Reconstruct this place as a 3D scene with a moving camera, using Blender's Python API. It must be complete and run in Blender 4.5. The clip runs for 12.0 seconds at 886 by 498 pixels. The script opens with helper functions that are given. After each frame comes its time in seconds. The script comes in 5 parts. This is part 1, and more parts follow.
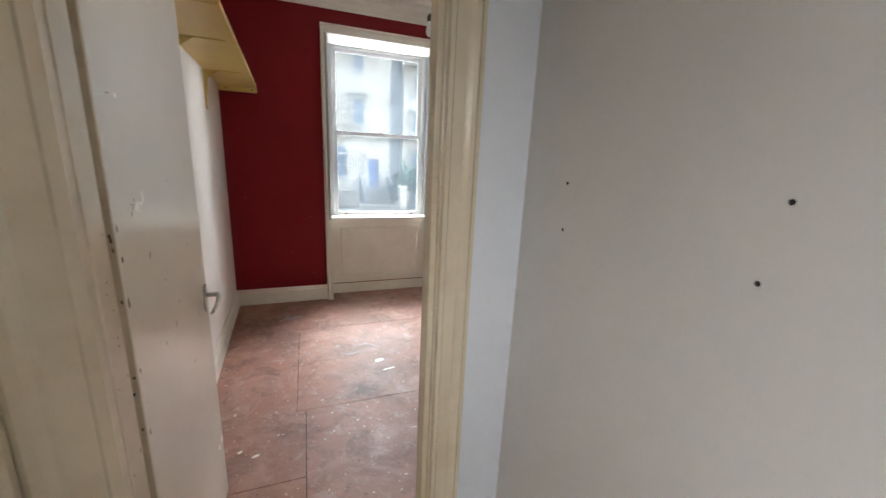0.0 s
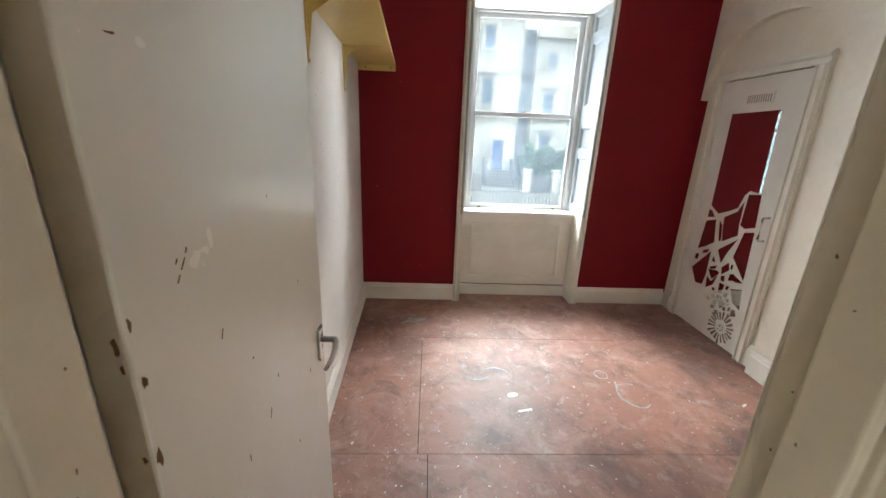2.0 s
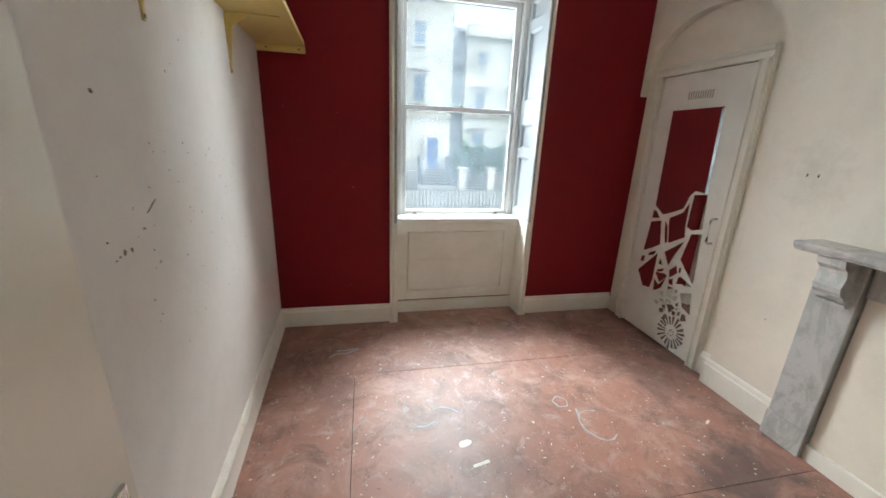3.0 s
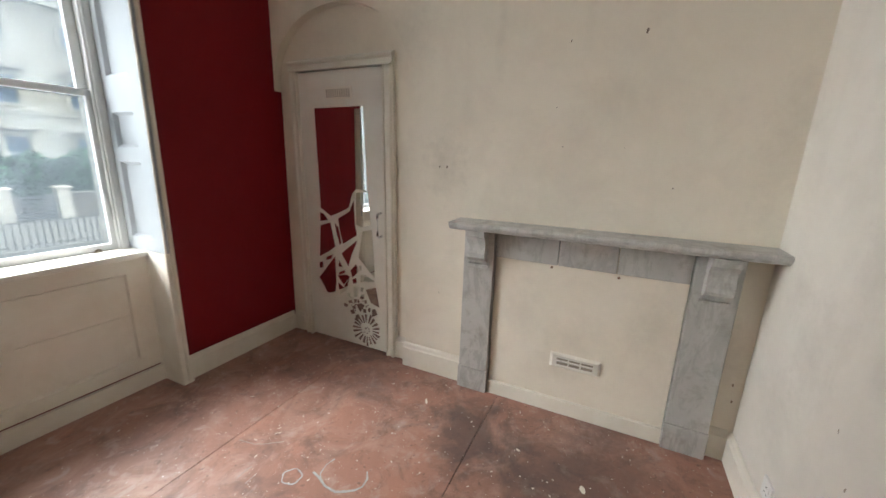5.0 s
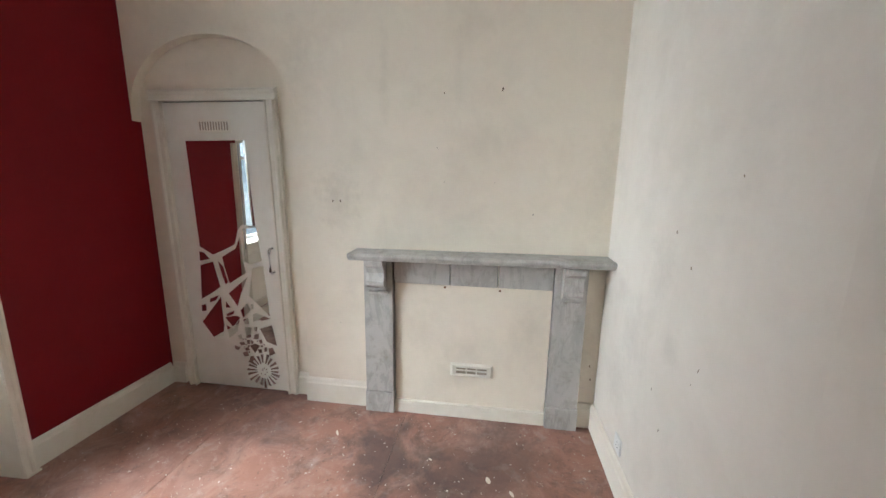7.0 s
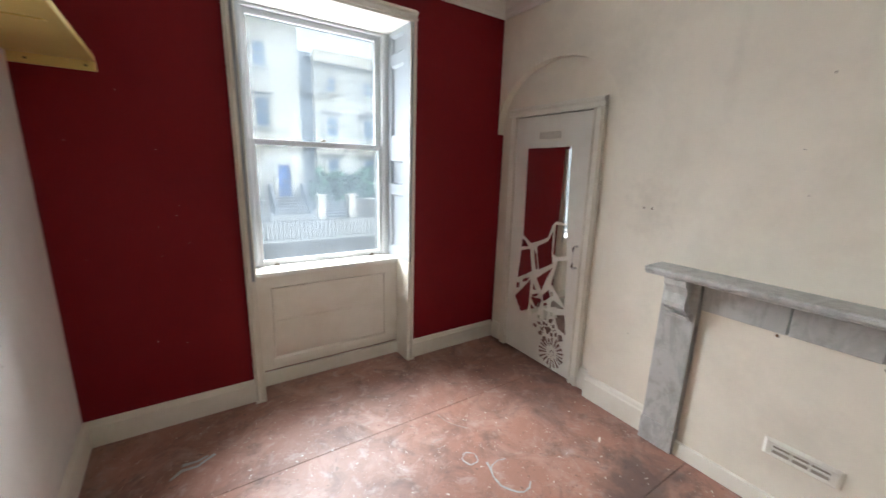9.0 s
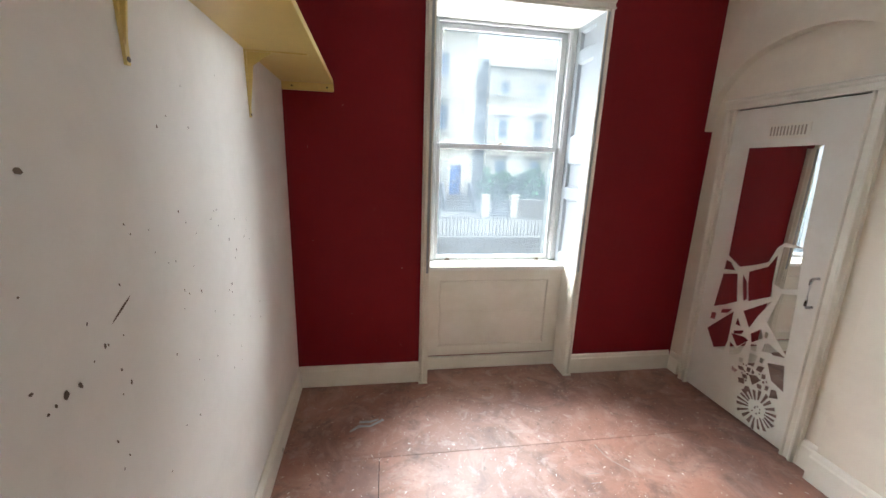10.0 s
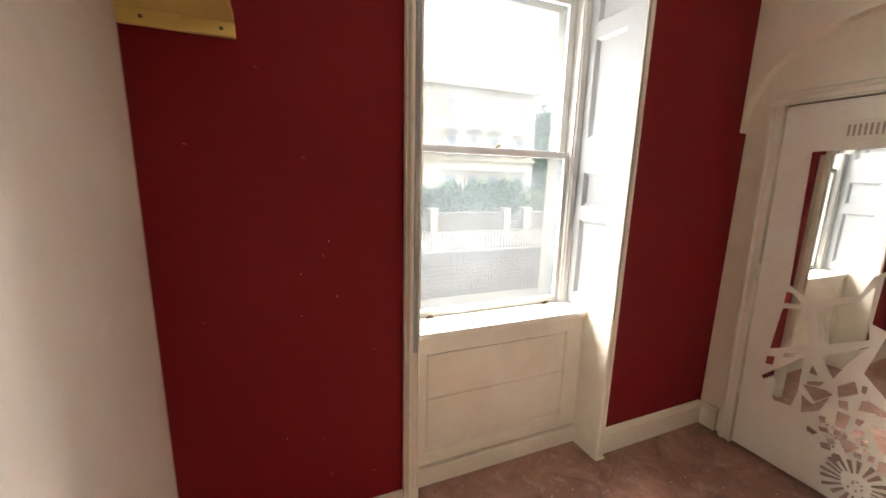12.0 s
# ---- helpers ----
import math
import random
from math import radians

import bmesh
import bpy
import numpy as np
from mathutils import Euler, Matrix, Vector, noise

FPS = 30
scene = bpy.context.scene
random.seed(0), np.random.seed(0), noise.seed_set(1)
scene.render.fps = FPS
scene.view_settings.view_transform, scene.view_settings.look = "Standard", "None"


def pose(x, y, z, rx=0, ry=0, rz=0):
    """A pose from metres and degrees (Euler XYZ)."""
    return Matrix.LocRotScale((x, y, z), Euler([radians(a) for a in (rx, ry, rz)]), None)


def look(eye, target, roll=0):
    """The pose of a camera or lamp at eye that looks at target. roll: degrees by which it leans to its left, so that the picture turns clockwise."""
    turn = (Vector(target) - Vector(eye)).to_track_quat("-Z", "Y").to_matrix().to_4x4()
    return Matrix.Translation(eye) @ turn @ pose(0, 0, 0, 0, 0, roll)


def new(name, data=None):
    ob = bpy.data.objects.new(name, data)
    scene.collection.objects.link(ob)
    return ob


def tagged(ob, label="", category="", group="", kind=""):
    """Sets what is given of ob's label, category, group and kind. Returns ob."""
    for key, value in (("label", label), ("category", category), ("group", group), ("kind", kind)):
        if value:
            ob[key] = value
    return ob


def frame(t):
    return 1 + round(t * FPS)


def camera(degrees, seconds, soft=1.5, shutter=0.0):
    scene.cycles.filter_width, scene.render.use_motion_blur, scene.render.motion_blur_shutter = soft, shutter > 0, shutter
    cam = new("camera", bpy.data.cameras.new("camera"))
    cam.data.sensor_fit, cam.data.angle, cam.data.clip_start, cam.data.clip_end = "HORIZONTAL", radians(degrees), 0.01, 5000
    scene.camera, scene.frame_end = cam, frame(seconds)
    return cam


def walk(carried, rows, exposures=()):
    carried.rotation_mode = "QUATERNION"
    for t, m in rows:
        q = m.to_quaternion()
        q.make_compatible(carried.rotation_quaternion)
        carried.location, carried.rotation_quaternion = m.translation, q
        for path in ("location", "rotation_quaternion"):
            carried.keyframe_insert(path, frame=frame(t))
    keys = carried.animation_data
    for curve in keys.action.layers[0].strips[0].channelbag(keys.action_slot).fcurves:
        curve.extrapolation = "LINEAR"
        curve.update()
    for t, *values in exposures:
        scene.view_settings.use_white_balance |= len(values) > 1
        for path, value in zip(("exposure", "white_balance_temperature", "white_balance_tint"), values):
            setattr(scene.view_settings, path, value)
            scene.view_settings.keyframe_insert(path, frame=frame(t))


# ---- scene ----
# the clip's camera opens up as it turns into the room, and warms towards the end
EXPOSURES = [(0.0, 5.08, 6450, 11), (0.5, 5.05, 6450, 11), (1.5, 5.18, 6450, 9), (2.5, 5.15, 6300, 6), (4.5, 4.78, 6400, 8), (5.0, 4.78, 6650, 9), (5.5, 4.98, 6450, 8), (6.0, 5.15, 6250, 8), (6.5, 5.22, 6150, 7), (8.5, 4.82, 6250, 10), (9.0, 5.02, 6300, 10), (9.5, 5.17, 6350, 8), (10.0, 5.23, 6350, 9), (10.5, 5.28, 6400, 9), (11.0, 5.2, 6500, 11), (11.5, 5.12, 6750, 13), (12.0, 5.4, 7900, 16)]
cam = camera(100.3, 12.0, shutter=0.2)
PATH = [
    (0, (0.502, 0.178, 1.513), (1.187, 1.998, 1.048), 2.6),
    (0.5, (0.446, 0.274, 1.521), (0.826, 2.18, 1.049), 2.5),
    (1, (0.454, 0.485, 1.516), (0.652, 2.416, 1.034), 2.5),
    (1.5, (0.469, 0.672, 1.509), (0.551, 2.609, 1.016), 2.3),
    (2, (0.422, 0.799, 1.539), (0.507, 2.71, 0.955), 2.3),
    (2.5, (0.451, 1.002, 1.526), (0.642, 2.904, 0.938), 2.1),
    (2.7, (0.481, 1.11, 1.541), (0.733, 3.005, 0.952), 2.1),
    (4.3, (0.516, 1.562, 1.485), (1.944, 2.87, 0.981), 2.9),
    (4.5, (0.581, 1.614, 1.497), (2.119, 2.788, 0.99), 2.5),
    (5, (0.636, 1.747, 1.465), (2.398, 2.567, 0.994), 2.0),
    (5.5, (0.578, 1.955, 1.512), (2.482, 2.352, 1.046), 1.3),
    (6, (0.523, 1.981, 1.539), (2.457, 2.2, 1.077), 0.8),
    (6.5, (0.512, 1.879, 1.553), (2.457, 2.068, 1.126), 0.8),
    (6.7, (0.5, 1.82, 1.559), (2.448, 2.028, 1.157), 0.8),
    (8.3, (0.464, 1.574, 1.645), (2.148, 2.557, 1.198), 1.3),
    (8.5, (0.505, 1.555, 1.648), (2.057, 2.736, 1.201), 1.2),
    (9, (0.491, 1.552, 1.63), (1.564, 3.182, 1.192), 1.8),
    (9.5, (0.477, 1.567, 1.639), (1.025, 3.436, 1.187), 2.0),
    (10, (0.445, 1.627, 1.639), (0.745, 3.55, 1.178), 2.0),
    (10.5, (0.328, 1.759, 1.631), (0.61, 3.684, 1.169), 2.1),
    (11, (0.259, 1.987, 1.601), (0.55, 3.911, 1.138), 1.9),
    (11.5, (0.267, 2.337, 1.58), (0.659, 4.253, 1.165), 1.7),
    (12, (0.259, 2.695, 1.612), (1.008, 4.51, 1.234), 1.4),
]
walk(cam, [(t, look(eye, target, roll)) for t, eye, target, roll in PATH], EXPOSURES)

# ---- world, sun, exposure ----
SKY, SUN, FILL_POWER = 0.15, 0.6, 145.0
world = bpy.data.worlds.new("overcast_sky")
scene.world = world
world.use_nodes = True
wn = world.node_tree.nodes
sky = wn.new("ShaderNodeTexSky")
sky.sky_type, sky.sun_disc = "NISHITA", False
sky.sun_elevation, sky.sun_rotation = radians(42), radians(102)
sky.air_density, sky.dust_density, sky.ozone_density = 1.0, 5.0, 1.0
wn["Background"].inputs["Strength"].default_value = SKY
cloud = wn.new("ShaderNodeHueSaturation")
cloud.inputs["Saturation"].default_value = 0.03
world.node_tree.links.new(sky.outputs[0], cloud.inputs["Color"])
world.node_tree.links.new(cloud.outputs[0], wn["Background"].inputs["Color"])
sun = new("sun", bpy.data.lights.new("sun", "SUN"))
sun.data.energy, sun.data.angle, sun.data.color = SUN, radians(15), (1.0, 0.96, 0.9)
sun.matrix_world = look((9, -2, 8.3), (0, 0, 0))
# added area lamps, kept out of view, that fill the room through the window: from down the street, from up the street,
# over the roofs, and from below
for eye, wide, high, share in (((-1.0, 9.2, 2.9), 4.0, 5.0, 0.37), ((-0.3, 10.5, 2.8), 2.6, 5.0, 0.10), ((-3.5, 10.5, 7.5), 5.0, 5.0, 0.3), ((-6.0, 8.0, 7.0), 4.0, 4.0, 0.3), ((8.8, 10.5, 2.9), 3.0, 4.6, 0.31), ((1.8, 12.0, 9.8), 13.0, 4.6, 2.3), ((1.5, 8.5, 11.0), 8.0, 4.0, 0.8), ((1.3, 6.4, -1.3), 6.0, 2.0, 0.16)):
    lamp = new("window_fill_lamp", bpy.data.lights.new("window_fill_lamp", "AREA"))
    lamp.data.shape, lamp.data.size, lamp.data.size_y, lamp.data.energy = "RECTANGLE", wide, high, FILL_POWER * share
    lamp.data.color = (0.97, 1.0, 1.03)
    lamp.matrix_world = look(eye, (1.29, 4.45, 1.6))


# ---- materials ----
def nodes_of(name):
    m = bpy.data.materials.new(name)
    m.use_nodes = True
    return m, m.node_tree.nodes, m.node_tree.links, m.node_tree.nodes["Principled BSDF"]


def noise_tex(n, l, scale, detail=4.0, rough=0.6, stretch=(1, 1, 1), dist=0.0, coords="Object"):
    tc = n.new("ShaderNodeTexCoord")
    mp = n.new("ShaderNodeMapping")
    mp.inputs["Scale"].default_value = stretch
    t = n.new("ShaderNodeTexNoise")
    t.inputs["Scale"].default_value, t.inputs["Detail"].default_value = scale, detail
    t.inputs["Roughness"].default_value, t.inputs["Distortion"].default_value = rough, dist
    l.new(tc.outputs[coords], mp.inputs["Vector"])
    l.new(mp.outputs[0], t.inputs["Vector"])
    return t.outputs["Fac"]


def ramp(n, l, fac, a, b, lo=0.0, hi=1.0):
    r = n.new("ShaderNodeMapRange")
    r.inputs["From Min"].default_value, r.inputs["From Max"].default_value = a, b
    r.inputs["To Min"].default_value, r.inputs["To Max"].default_value = lo, hi
    l.new(fac, r.inputs["Value"])
    return r.outputs[0]


def mixc(n, l, fac, a, b):
    m = n.new("ShaderNodeMix")
    m.data_type = "RGBA"
    for sock, v in ((m.inputs[0], fac), (m.inputs[6], a), (m.inputs[7], b)):
        if isinstance(v, (tuple, float, int)):
            sock.default_value = (*v, 1) if isinstance(v, tuple) else v
        else:
            l.new(v, sock)
    return m.outputs[2]


def bump(n, l, height, strength, dist, bsdf):
    b = n.new("ShaderNodeBump")
    b.inputs["Strength"].default_value, b.inputs["Distance"].default_value = strength, dist
    l.new(height, b.inputs["Height"])
    l.new(b.outputs[0], bsdf.inputs["Normal"])


def painted(name, colour, dirty, rough=0.5, stain=0.35, grain=60.0, relief=0.15, stain_scale=2.2, sheen=0.5, smudge=0.0, patches=()):
    """Old paint: broad stains, fine mottling, brush or roller relief, and small knocks."""
    m, n, l, b = nodes_of(name)
    broad = ramp(n, l, noise_tex(n, l, stain_scale, 5, 0.65, dist=0.4), 0.42, 0.72, 0, stain)
    c = mixc(n, l, broad, colour, dirty)
    fine = ramp(n, l, noise_tex(n, l, 11, 6, 0.7), 0.35, 0.75, 0, stain * 0.5)
    c = mixc(n, l, fine, c, tuple(v * 0.82 for v in colour))
    if smudge:
        grub = ramp(n, l, noise_tex(n, l, 3.2, 7, 0.7), 0.5, 0.8, 0, smudge)
        c = mixc(n, l, grub, c, tuple(v * 0.7 for v in dirty))
        run = ramp(n, l, noise_tex(n, l, 7.0, 3, 0.5, (1, 1, 0.12)), 0.56, 0.75, 0, smudge * 0.5)
        c = mixc(n, l, run, c, dirty)
    geo = n.new("ShaderNodeNewGeometry") if patches else None
    for x, y, z, r, tall, depth in patches:
        away, squash, edge = n.new("ShaderNodeVectorMath"), n.new("ShaderNodeVectorMath"), n.new("ShaderNodeMath")
        away.operation, squash.operation, edge.operation = "SUBTRACT", "MULTIPLY", "MULTIPLY_ADD"
        away.inputs[1].default_value = (x, y, z)
        squash.inputs[1].default_value = (1 / r, 1 / r, 1 / (r * tall))
        l.new(geo.outputs["Position"], away.inputs[0])
        l.new(away.outputs["Vector"], squash.inputs[0])
        far = n.new("ShaderNodeVectorMath")
        far.operation = "LENGTH"
        l.new(squash.outputs["Vector"], far.inputs[0])
        edge.inputs[1].default_value = 2.6
        l.new(noise_tex(n, l, 16 if r < 0.2 else 9, 6, 0.72), edge.inputs[0])
        l.new(ramp(n, l, far.outputs["Value"], 0, 4, 0, -4), edge.inputs[2])
        c = mixc(n, l, ramp(n, l, edge.outputs[0], 0.2, 1.6, 0, depth), c, tuple(v * 0.68 for v in dirty))
    b.inputs["Specular IOR Level"].default_value = sheen
    l.new(c, b.inputs["Base Color"])
    l.new(ramp(n, l, noise_tex(n, l, 5, 4), 0.2, 0.8, rough - 0.04, rough + 0.05), b.inputs["Roughness"])
    bump(n, l, noise_tex(n, l, grain, 4, 0.6), relief, 0.002, b)
    return m


# grime on the cream walls: x, y, z, radius, height over width, depth
GRIME = ((2.05, 1.065, 1.22, 0.10, 1.6, 0.25), (2.25, 1.065, 0.85, 0.16, 1.3, 0.25), (2.4, 1.065, 0.52, 0.14, 1.5, 0.20), (1.9, 1.065, 0.95, 0.07, 1.2, 0.25), (2.45, 1.065, 1.02, 0.09, 1.2, 0.23), (1.75, 1.065, 0.5, 0.12, 1.4, 0.15),
         (2.745, 2.74, 1.43, 0.16, 1.3, 0.34), (2.745, 2.42, 2.15, 0.035, 9.0, 0.17), (2.745, 1.98, 2.2, 0.03, 8.0, 0.12), (2.745, 1.13, 1.45, 0.09, 4.5, 0.20), (2.745, 2.95, 2.2, 0.14, 2.2, 0.20), (2.745, 3.55, 2.5, 0.5, 0.3, 0.17), (2.745, 1.16, 0.55, 0.07, 4.0, 0.30), (2.745, 2.66, 0.9, 0.08, 2.5, 0.15),
         (2.716, 1.85, 0.5, 0.2, 0.8, 0.20), (2.716, 1.5, 0.62, 0.14, 1.6, 0.20), (2.716, 2.2, 0.6, 0.12, 1.6, 0.15), (2.716, 1.9, 0.26, 0.25, 0.4, 0.17), (2.745, 2.15, 1.2, 0.4, 0.3, 0.12))
CREAM_WALL = painted("cream_wall_paint", (0.82, 0.755, 0.64), (0.54, 0.47, 0.37), 0.6, 0.3, 50, 0.25, 1.6, smudge=0.16, patches=GRIME)
DOOR_WALL = painted("off_white_door_wall_paint", (0.79, 0.75, 0.68), (0.54, 0.49, 0.42), 0.6, 0.3, 45, 0.3, 1.8, smudge=0.16, patches=GRIME[:6] + ((2.63, 1.065, 1.09, 0.05, 0.8, 0.7),))
LEFT_WALL = painted("off_white_wall_paint", (0.78, 0.755, 0.71), (0.58, 0.54, 0.48), 0.6, 0.3, 45, 0.3, 1.8, smudge=0.16)
RED_WALL = painted("dark_red_wall_paint", (0.20, 0.0075, 0.012), (0.165, 0.006, 0.010), 0.55, 0.5, 70, 0.2, 1.5, sheen=0.2)
GLOSS = painted("cream_gloss_paint", (0.81, 0.775, 0.685), (0.64, 0.57, 0.44), 0.3, 0.45, 25, 0.12, 3.0)
SASH_PAINT = painted("grey_white_sash_paint", (0.60, 0.61, 0.61), (0.46, 0.45, 0.42), 0.35, 0.4, 25, 0.15, 4.0)
FRAME_PAINT = painted("yellowed_cream_gloss_paint", (0.74, 0.655, 0.50), (0.54, 0.43, 0.28), 0.22, 0.4, 12, 0.10, 4.0)
WHITE_GLOSS = painted("white_gloss_paint", (0.80, 0.78, 0.71), (0.62, 0.56, 0.45), 0.32, 0.35, 25, 0.12, 3.0)
# White paint; the linings' softer, bluer light is put into its colour.
SHUTTER = painted("shade_toned_shutter_paint", (0.345, 0.375, 0.40), (0.30, 0.32, 0.33), 0.34, 0.3, 25, 0.12, 3.0)
# Browner than the door's face.
EDGE = painted("tan_door_edge_paint", (0.66, 0.57, 0.43), (0.42, 0.31, 0.19), 0.45, 0.6, 30, 0.3, 6.0)
DOOR_PAINT = painted("worn_cream_door_paint", (0.83, 0.785, 0.68), (0.68, 0.61, 0.49), 0.24, 0.14, 14, 0.05, 2.5, sheen=0.8)
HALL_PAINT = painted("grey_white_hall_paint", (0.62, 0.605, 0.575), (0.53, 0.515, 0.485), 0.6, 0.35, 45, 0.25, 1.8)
CEIL_PAINT = painted("white_ceiling_paint", (0.8, 0.78, 0.73), (0.65, 0.6, 0.52), 0.7, 0.3, 40, 0.3, 1.5)
YELLOW = painted("yellow_shelf_paint", (0.72, 0.56, 0.20), (0.60, 0.44, 0.15), 0.35, 0.4, 30, 0.12, 3.0)
RENDER_STONE = painted("pale_house_stucco", (0.72, 0.655, 0.54), (0.52, 0.47, 0.385), 0.8, 0.5, 20, 0.3, 0.4)
STONE = painted("grey_garden_stone", (0.22, 0.185, 0.15), (0.07, 0.06, 0.05), 0.85, 0.6, 10, 0.5, 1.2)
ASPHALT = painted("asphalt", (0.06, 0.06, 0.06), (0.04, 0.04, 0.04), 0.85, 0.5, 40, 0.4, 0.5)
PAVING = painted("pale_gravel_paving", (0.24, 0.22, 0.185), (0.15, 0.14, 0.115), 0.9, 0.6, 10, 0.4, 0.8)
SLATE = painted("slate_roofing", (0.1, 0.11, 0.13), (0.06, 0.07, 0.08), 0.6, 0.5, 15, 0.4, 0.8)
SHADE_WALL = painted("dark_grey_stone", (0.16, 0.16, 0.17), (0.09, 0.09, 0.1), 0.85, 0.5, 10, 0.3, 0.6)
# House stucco darkened to carry the shade of the gap between the houses.
RECESS_WALL = painted("shade_grey_stucco", (0.30, 0.32, 0.34), (0.2, 0.21, 0.22), 0.85, 0.5, 10, 0.3, 0.6)
BLUE = painted("blue_door_paint", (0.01, 0.10, 0.36), (0.015, 0.05, 0.25), 0.35, 0.3, 20, 0.1, 2)
IRON = painted("black_iron_paint", (0.03, 0.03, 0.035), (0.05, 0.045, 0.04), 0.45, 0.4, 30, 0.2, 4)
LEAF = painted("hedge_leaf", (0.03, 0.17, 0.05), (0.02, 0.08, 0.03), 0.6, 0.6, 10, 0.2, 1.5)
LEAF_LIGHT = painted("yellow_green_leaf", (0.25, 0.30, 0.06), (0.12, 0.18, 0.04), 0.6, 0.6, 10, 0.2, 1.5)
BARK = painted("bark", (0.12, 0.09, 0.06), (0.06, 0.045, 0.03), 0.9, 0.6, 20, 0.6, 3)
DARK_GLASS = painted("dark_house_window", (0.10, 0.16, 0.24), (0.07, 0.11, 0.17), 0.15, 0.4, 3, 0.02, 1)
CHIP = painted("bare_wood_chip", (0.22, 0.12, 0.06), (0.1, 0.06, 0.035), 0.85, 0.6, 30, 0.5, 8, sheen=0.05)
DARK = painted("dark_hole", (0.02, 0.018, 0.016), (0.04, 0.03, 0.025), 0.9, 0.4, 30, 0.3, 8, sheen=0.05)
FLECK = painted("dried_paint_fleck", (0.78, 0.74, 0.66), (0.6, 0.52, 0.42), 0.6, 0.5, 40, 0.2, 6)
SCUFF = painted("pale_floor_scuff", (0.36, 0.31, 0.285), (0.24, 0.165, 0.14), 0.9, 0.7, 90, 0.4, 20)
KNOCK = painted("dark_brown_knock", (0.15, 0.11, 0.085), (0.28, 0.22, 0.17), 0.85, 0.6, 40, 0.2, 25, sheen=0.05)
CHALK = painted("pale_blue_chalk", (0.42, 0.46, 0.47), (0.28, 0.22, 0.20), 0.9, 0.7, 90, 0.4, 20)
PLASTIC = painted("white_plastic", (0.8, 0.8, 0.78), (0.7, 0.68, 0.62), 0.35, 0.2, 40, 0.03, 5)
# For scuffs on the walls, and for the shade painted into the vent slots.
SMEAR_SLOT = painted("grey_brown_scuff_and_slot_shade", (0.36, 0.31, 0.25), (0.48, 0.43, 0.36), 0.8, 0.6, 40, 0.2, 25, sheen=0.05)


def floor_material():
    """Reddish-brown hardboard: stains, dark patches at set places, pale dust and specks, worn semi-gloss."""
    m, n, l, b = nodes_of("stained_brown_hardboard")
    c = mixc(n, l, ramp(n, l, noise_tex(n, l, 1.7, 6, 0.65, dist=0.6, coords="Generated"), 0.38, 0.66), (0.375, 0.188, 0.136), (0.27, 0.142, 0.108))
    tc = n.new("ShaderNodeTexCoord")
    geo = n.new("ShaderNodeNewGeometry")

    def at(scale, detail, rough, dist=0.0):
        t = n.new("ShaderNodeTexNoise")
        t.inputs["Scale"].default_value, t.inputs["Detail"].default_value = scale, detail
        t.inputs["Roughness"].default_value, t.inputs["Distortion"].default_value = rough, dist
        l.new(geo.outputs["Position"], t.inputs["Vector"])
        return t.outputs["Fac"]
    c = mixc(n, l, ramp(n, l, at(1.3, 6, 0.62, 0.5), 0.48, 0.68, 0, 0.7), c, (0.17, 0.10, 0.085))
    c = mixc(n, l, ramp(n, l, at(4.2, 7, 0.7, 0.8), 0.5, 0.68, 0, 0.75), c, (0.12, 0.075, 0.064))
    c = mixc(n, l, ramp(n, l, at(3.1, 8, 0.72, 1.2), 0.48, 0.72, 0, 0.6), c, (0.50, 0.34, 0.28))
    c = mixc(n, l, ramp(n, l, at(9, 6, 0.7, 0.5), 0.55, 0.7, 0, 0.6), c, (0.45, 0.36, 0.32))
    c = mixc(n, l, ramp(n, l, at(45, 3, 0.6), 0.69, 0.74, 0, 0.55), c, (0.5, 0.43, 0.36))
    c = mixc(n, l, ramp(n, l, at(85, 2, 0.5), 0.70, 0.73, 0, 0.7), c, (0.62, 0.55, 0.48))
    c = mixc(n, l, ramp(n, l, at(28, 4, 0.65, 0.3), 0.62, 0.70, 0, 0.6), c, (0.10, 0.065, 0.055))
    # Ragged darker patches: x, y, radius, depth.
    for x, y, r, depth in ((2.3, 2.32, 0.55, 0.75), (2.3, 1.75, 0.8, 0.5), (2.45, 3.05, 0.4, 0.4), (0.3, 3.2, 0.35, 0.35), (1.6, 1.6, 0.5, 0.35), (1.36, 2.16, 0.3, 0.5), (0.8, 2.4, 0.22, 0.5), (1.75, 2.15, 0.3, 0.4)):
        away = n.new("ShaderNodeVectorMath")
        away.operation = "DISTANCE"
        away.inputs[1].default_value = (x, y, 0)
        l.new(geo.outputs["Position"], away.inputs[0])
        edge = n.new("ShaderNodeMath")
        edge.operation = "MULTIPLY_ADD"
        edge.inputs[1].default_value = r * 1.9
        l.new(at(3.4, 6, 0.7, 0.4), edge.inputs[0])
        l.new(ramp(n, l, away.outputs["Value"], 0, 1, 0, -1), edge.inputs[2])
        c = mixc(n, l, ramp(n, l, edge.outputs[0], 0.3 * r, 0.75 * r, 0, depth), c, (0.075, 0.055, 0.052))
    l.new(c, b.inputs["Base Color"])
    l.new(ramp(n, l, at(3.5, 6, 0.7, 0.6), 0.3, 0.7, 0.33, 0.58), b.inputs["Roughness"])
    bump(n, l, at(14, 6, 0.65), 0.25, 0.006, b)
    return m


FLOOR = floor_material()


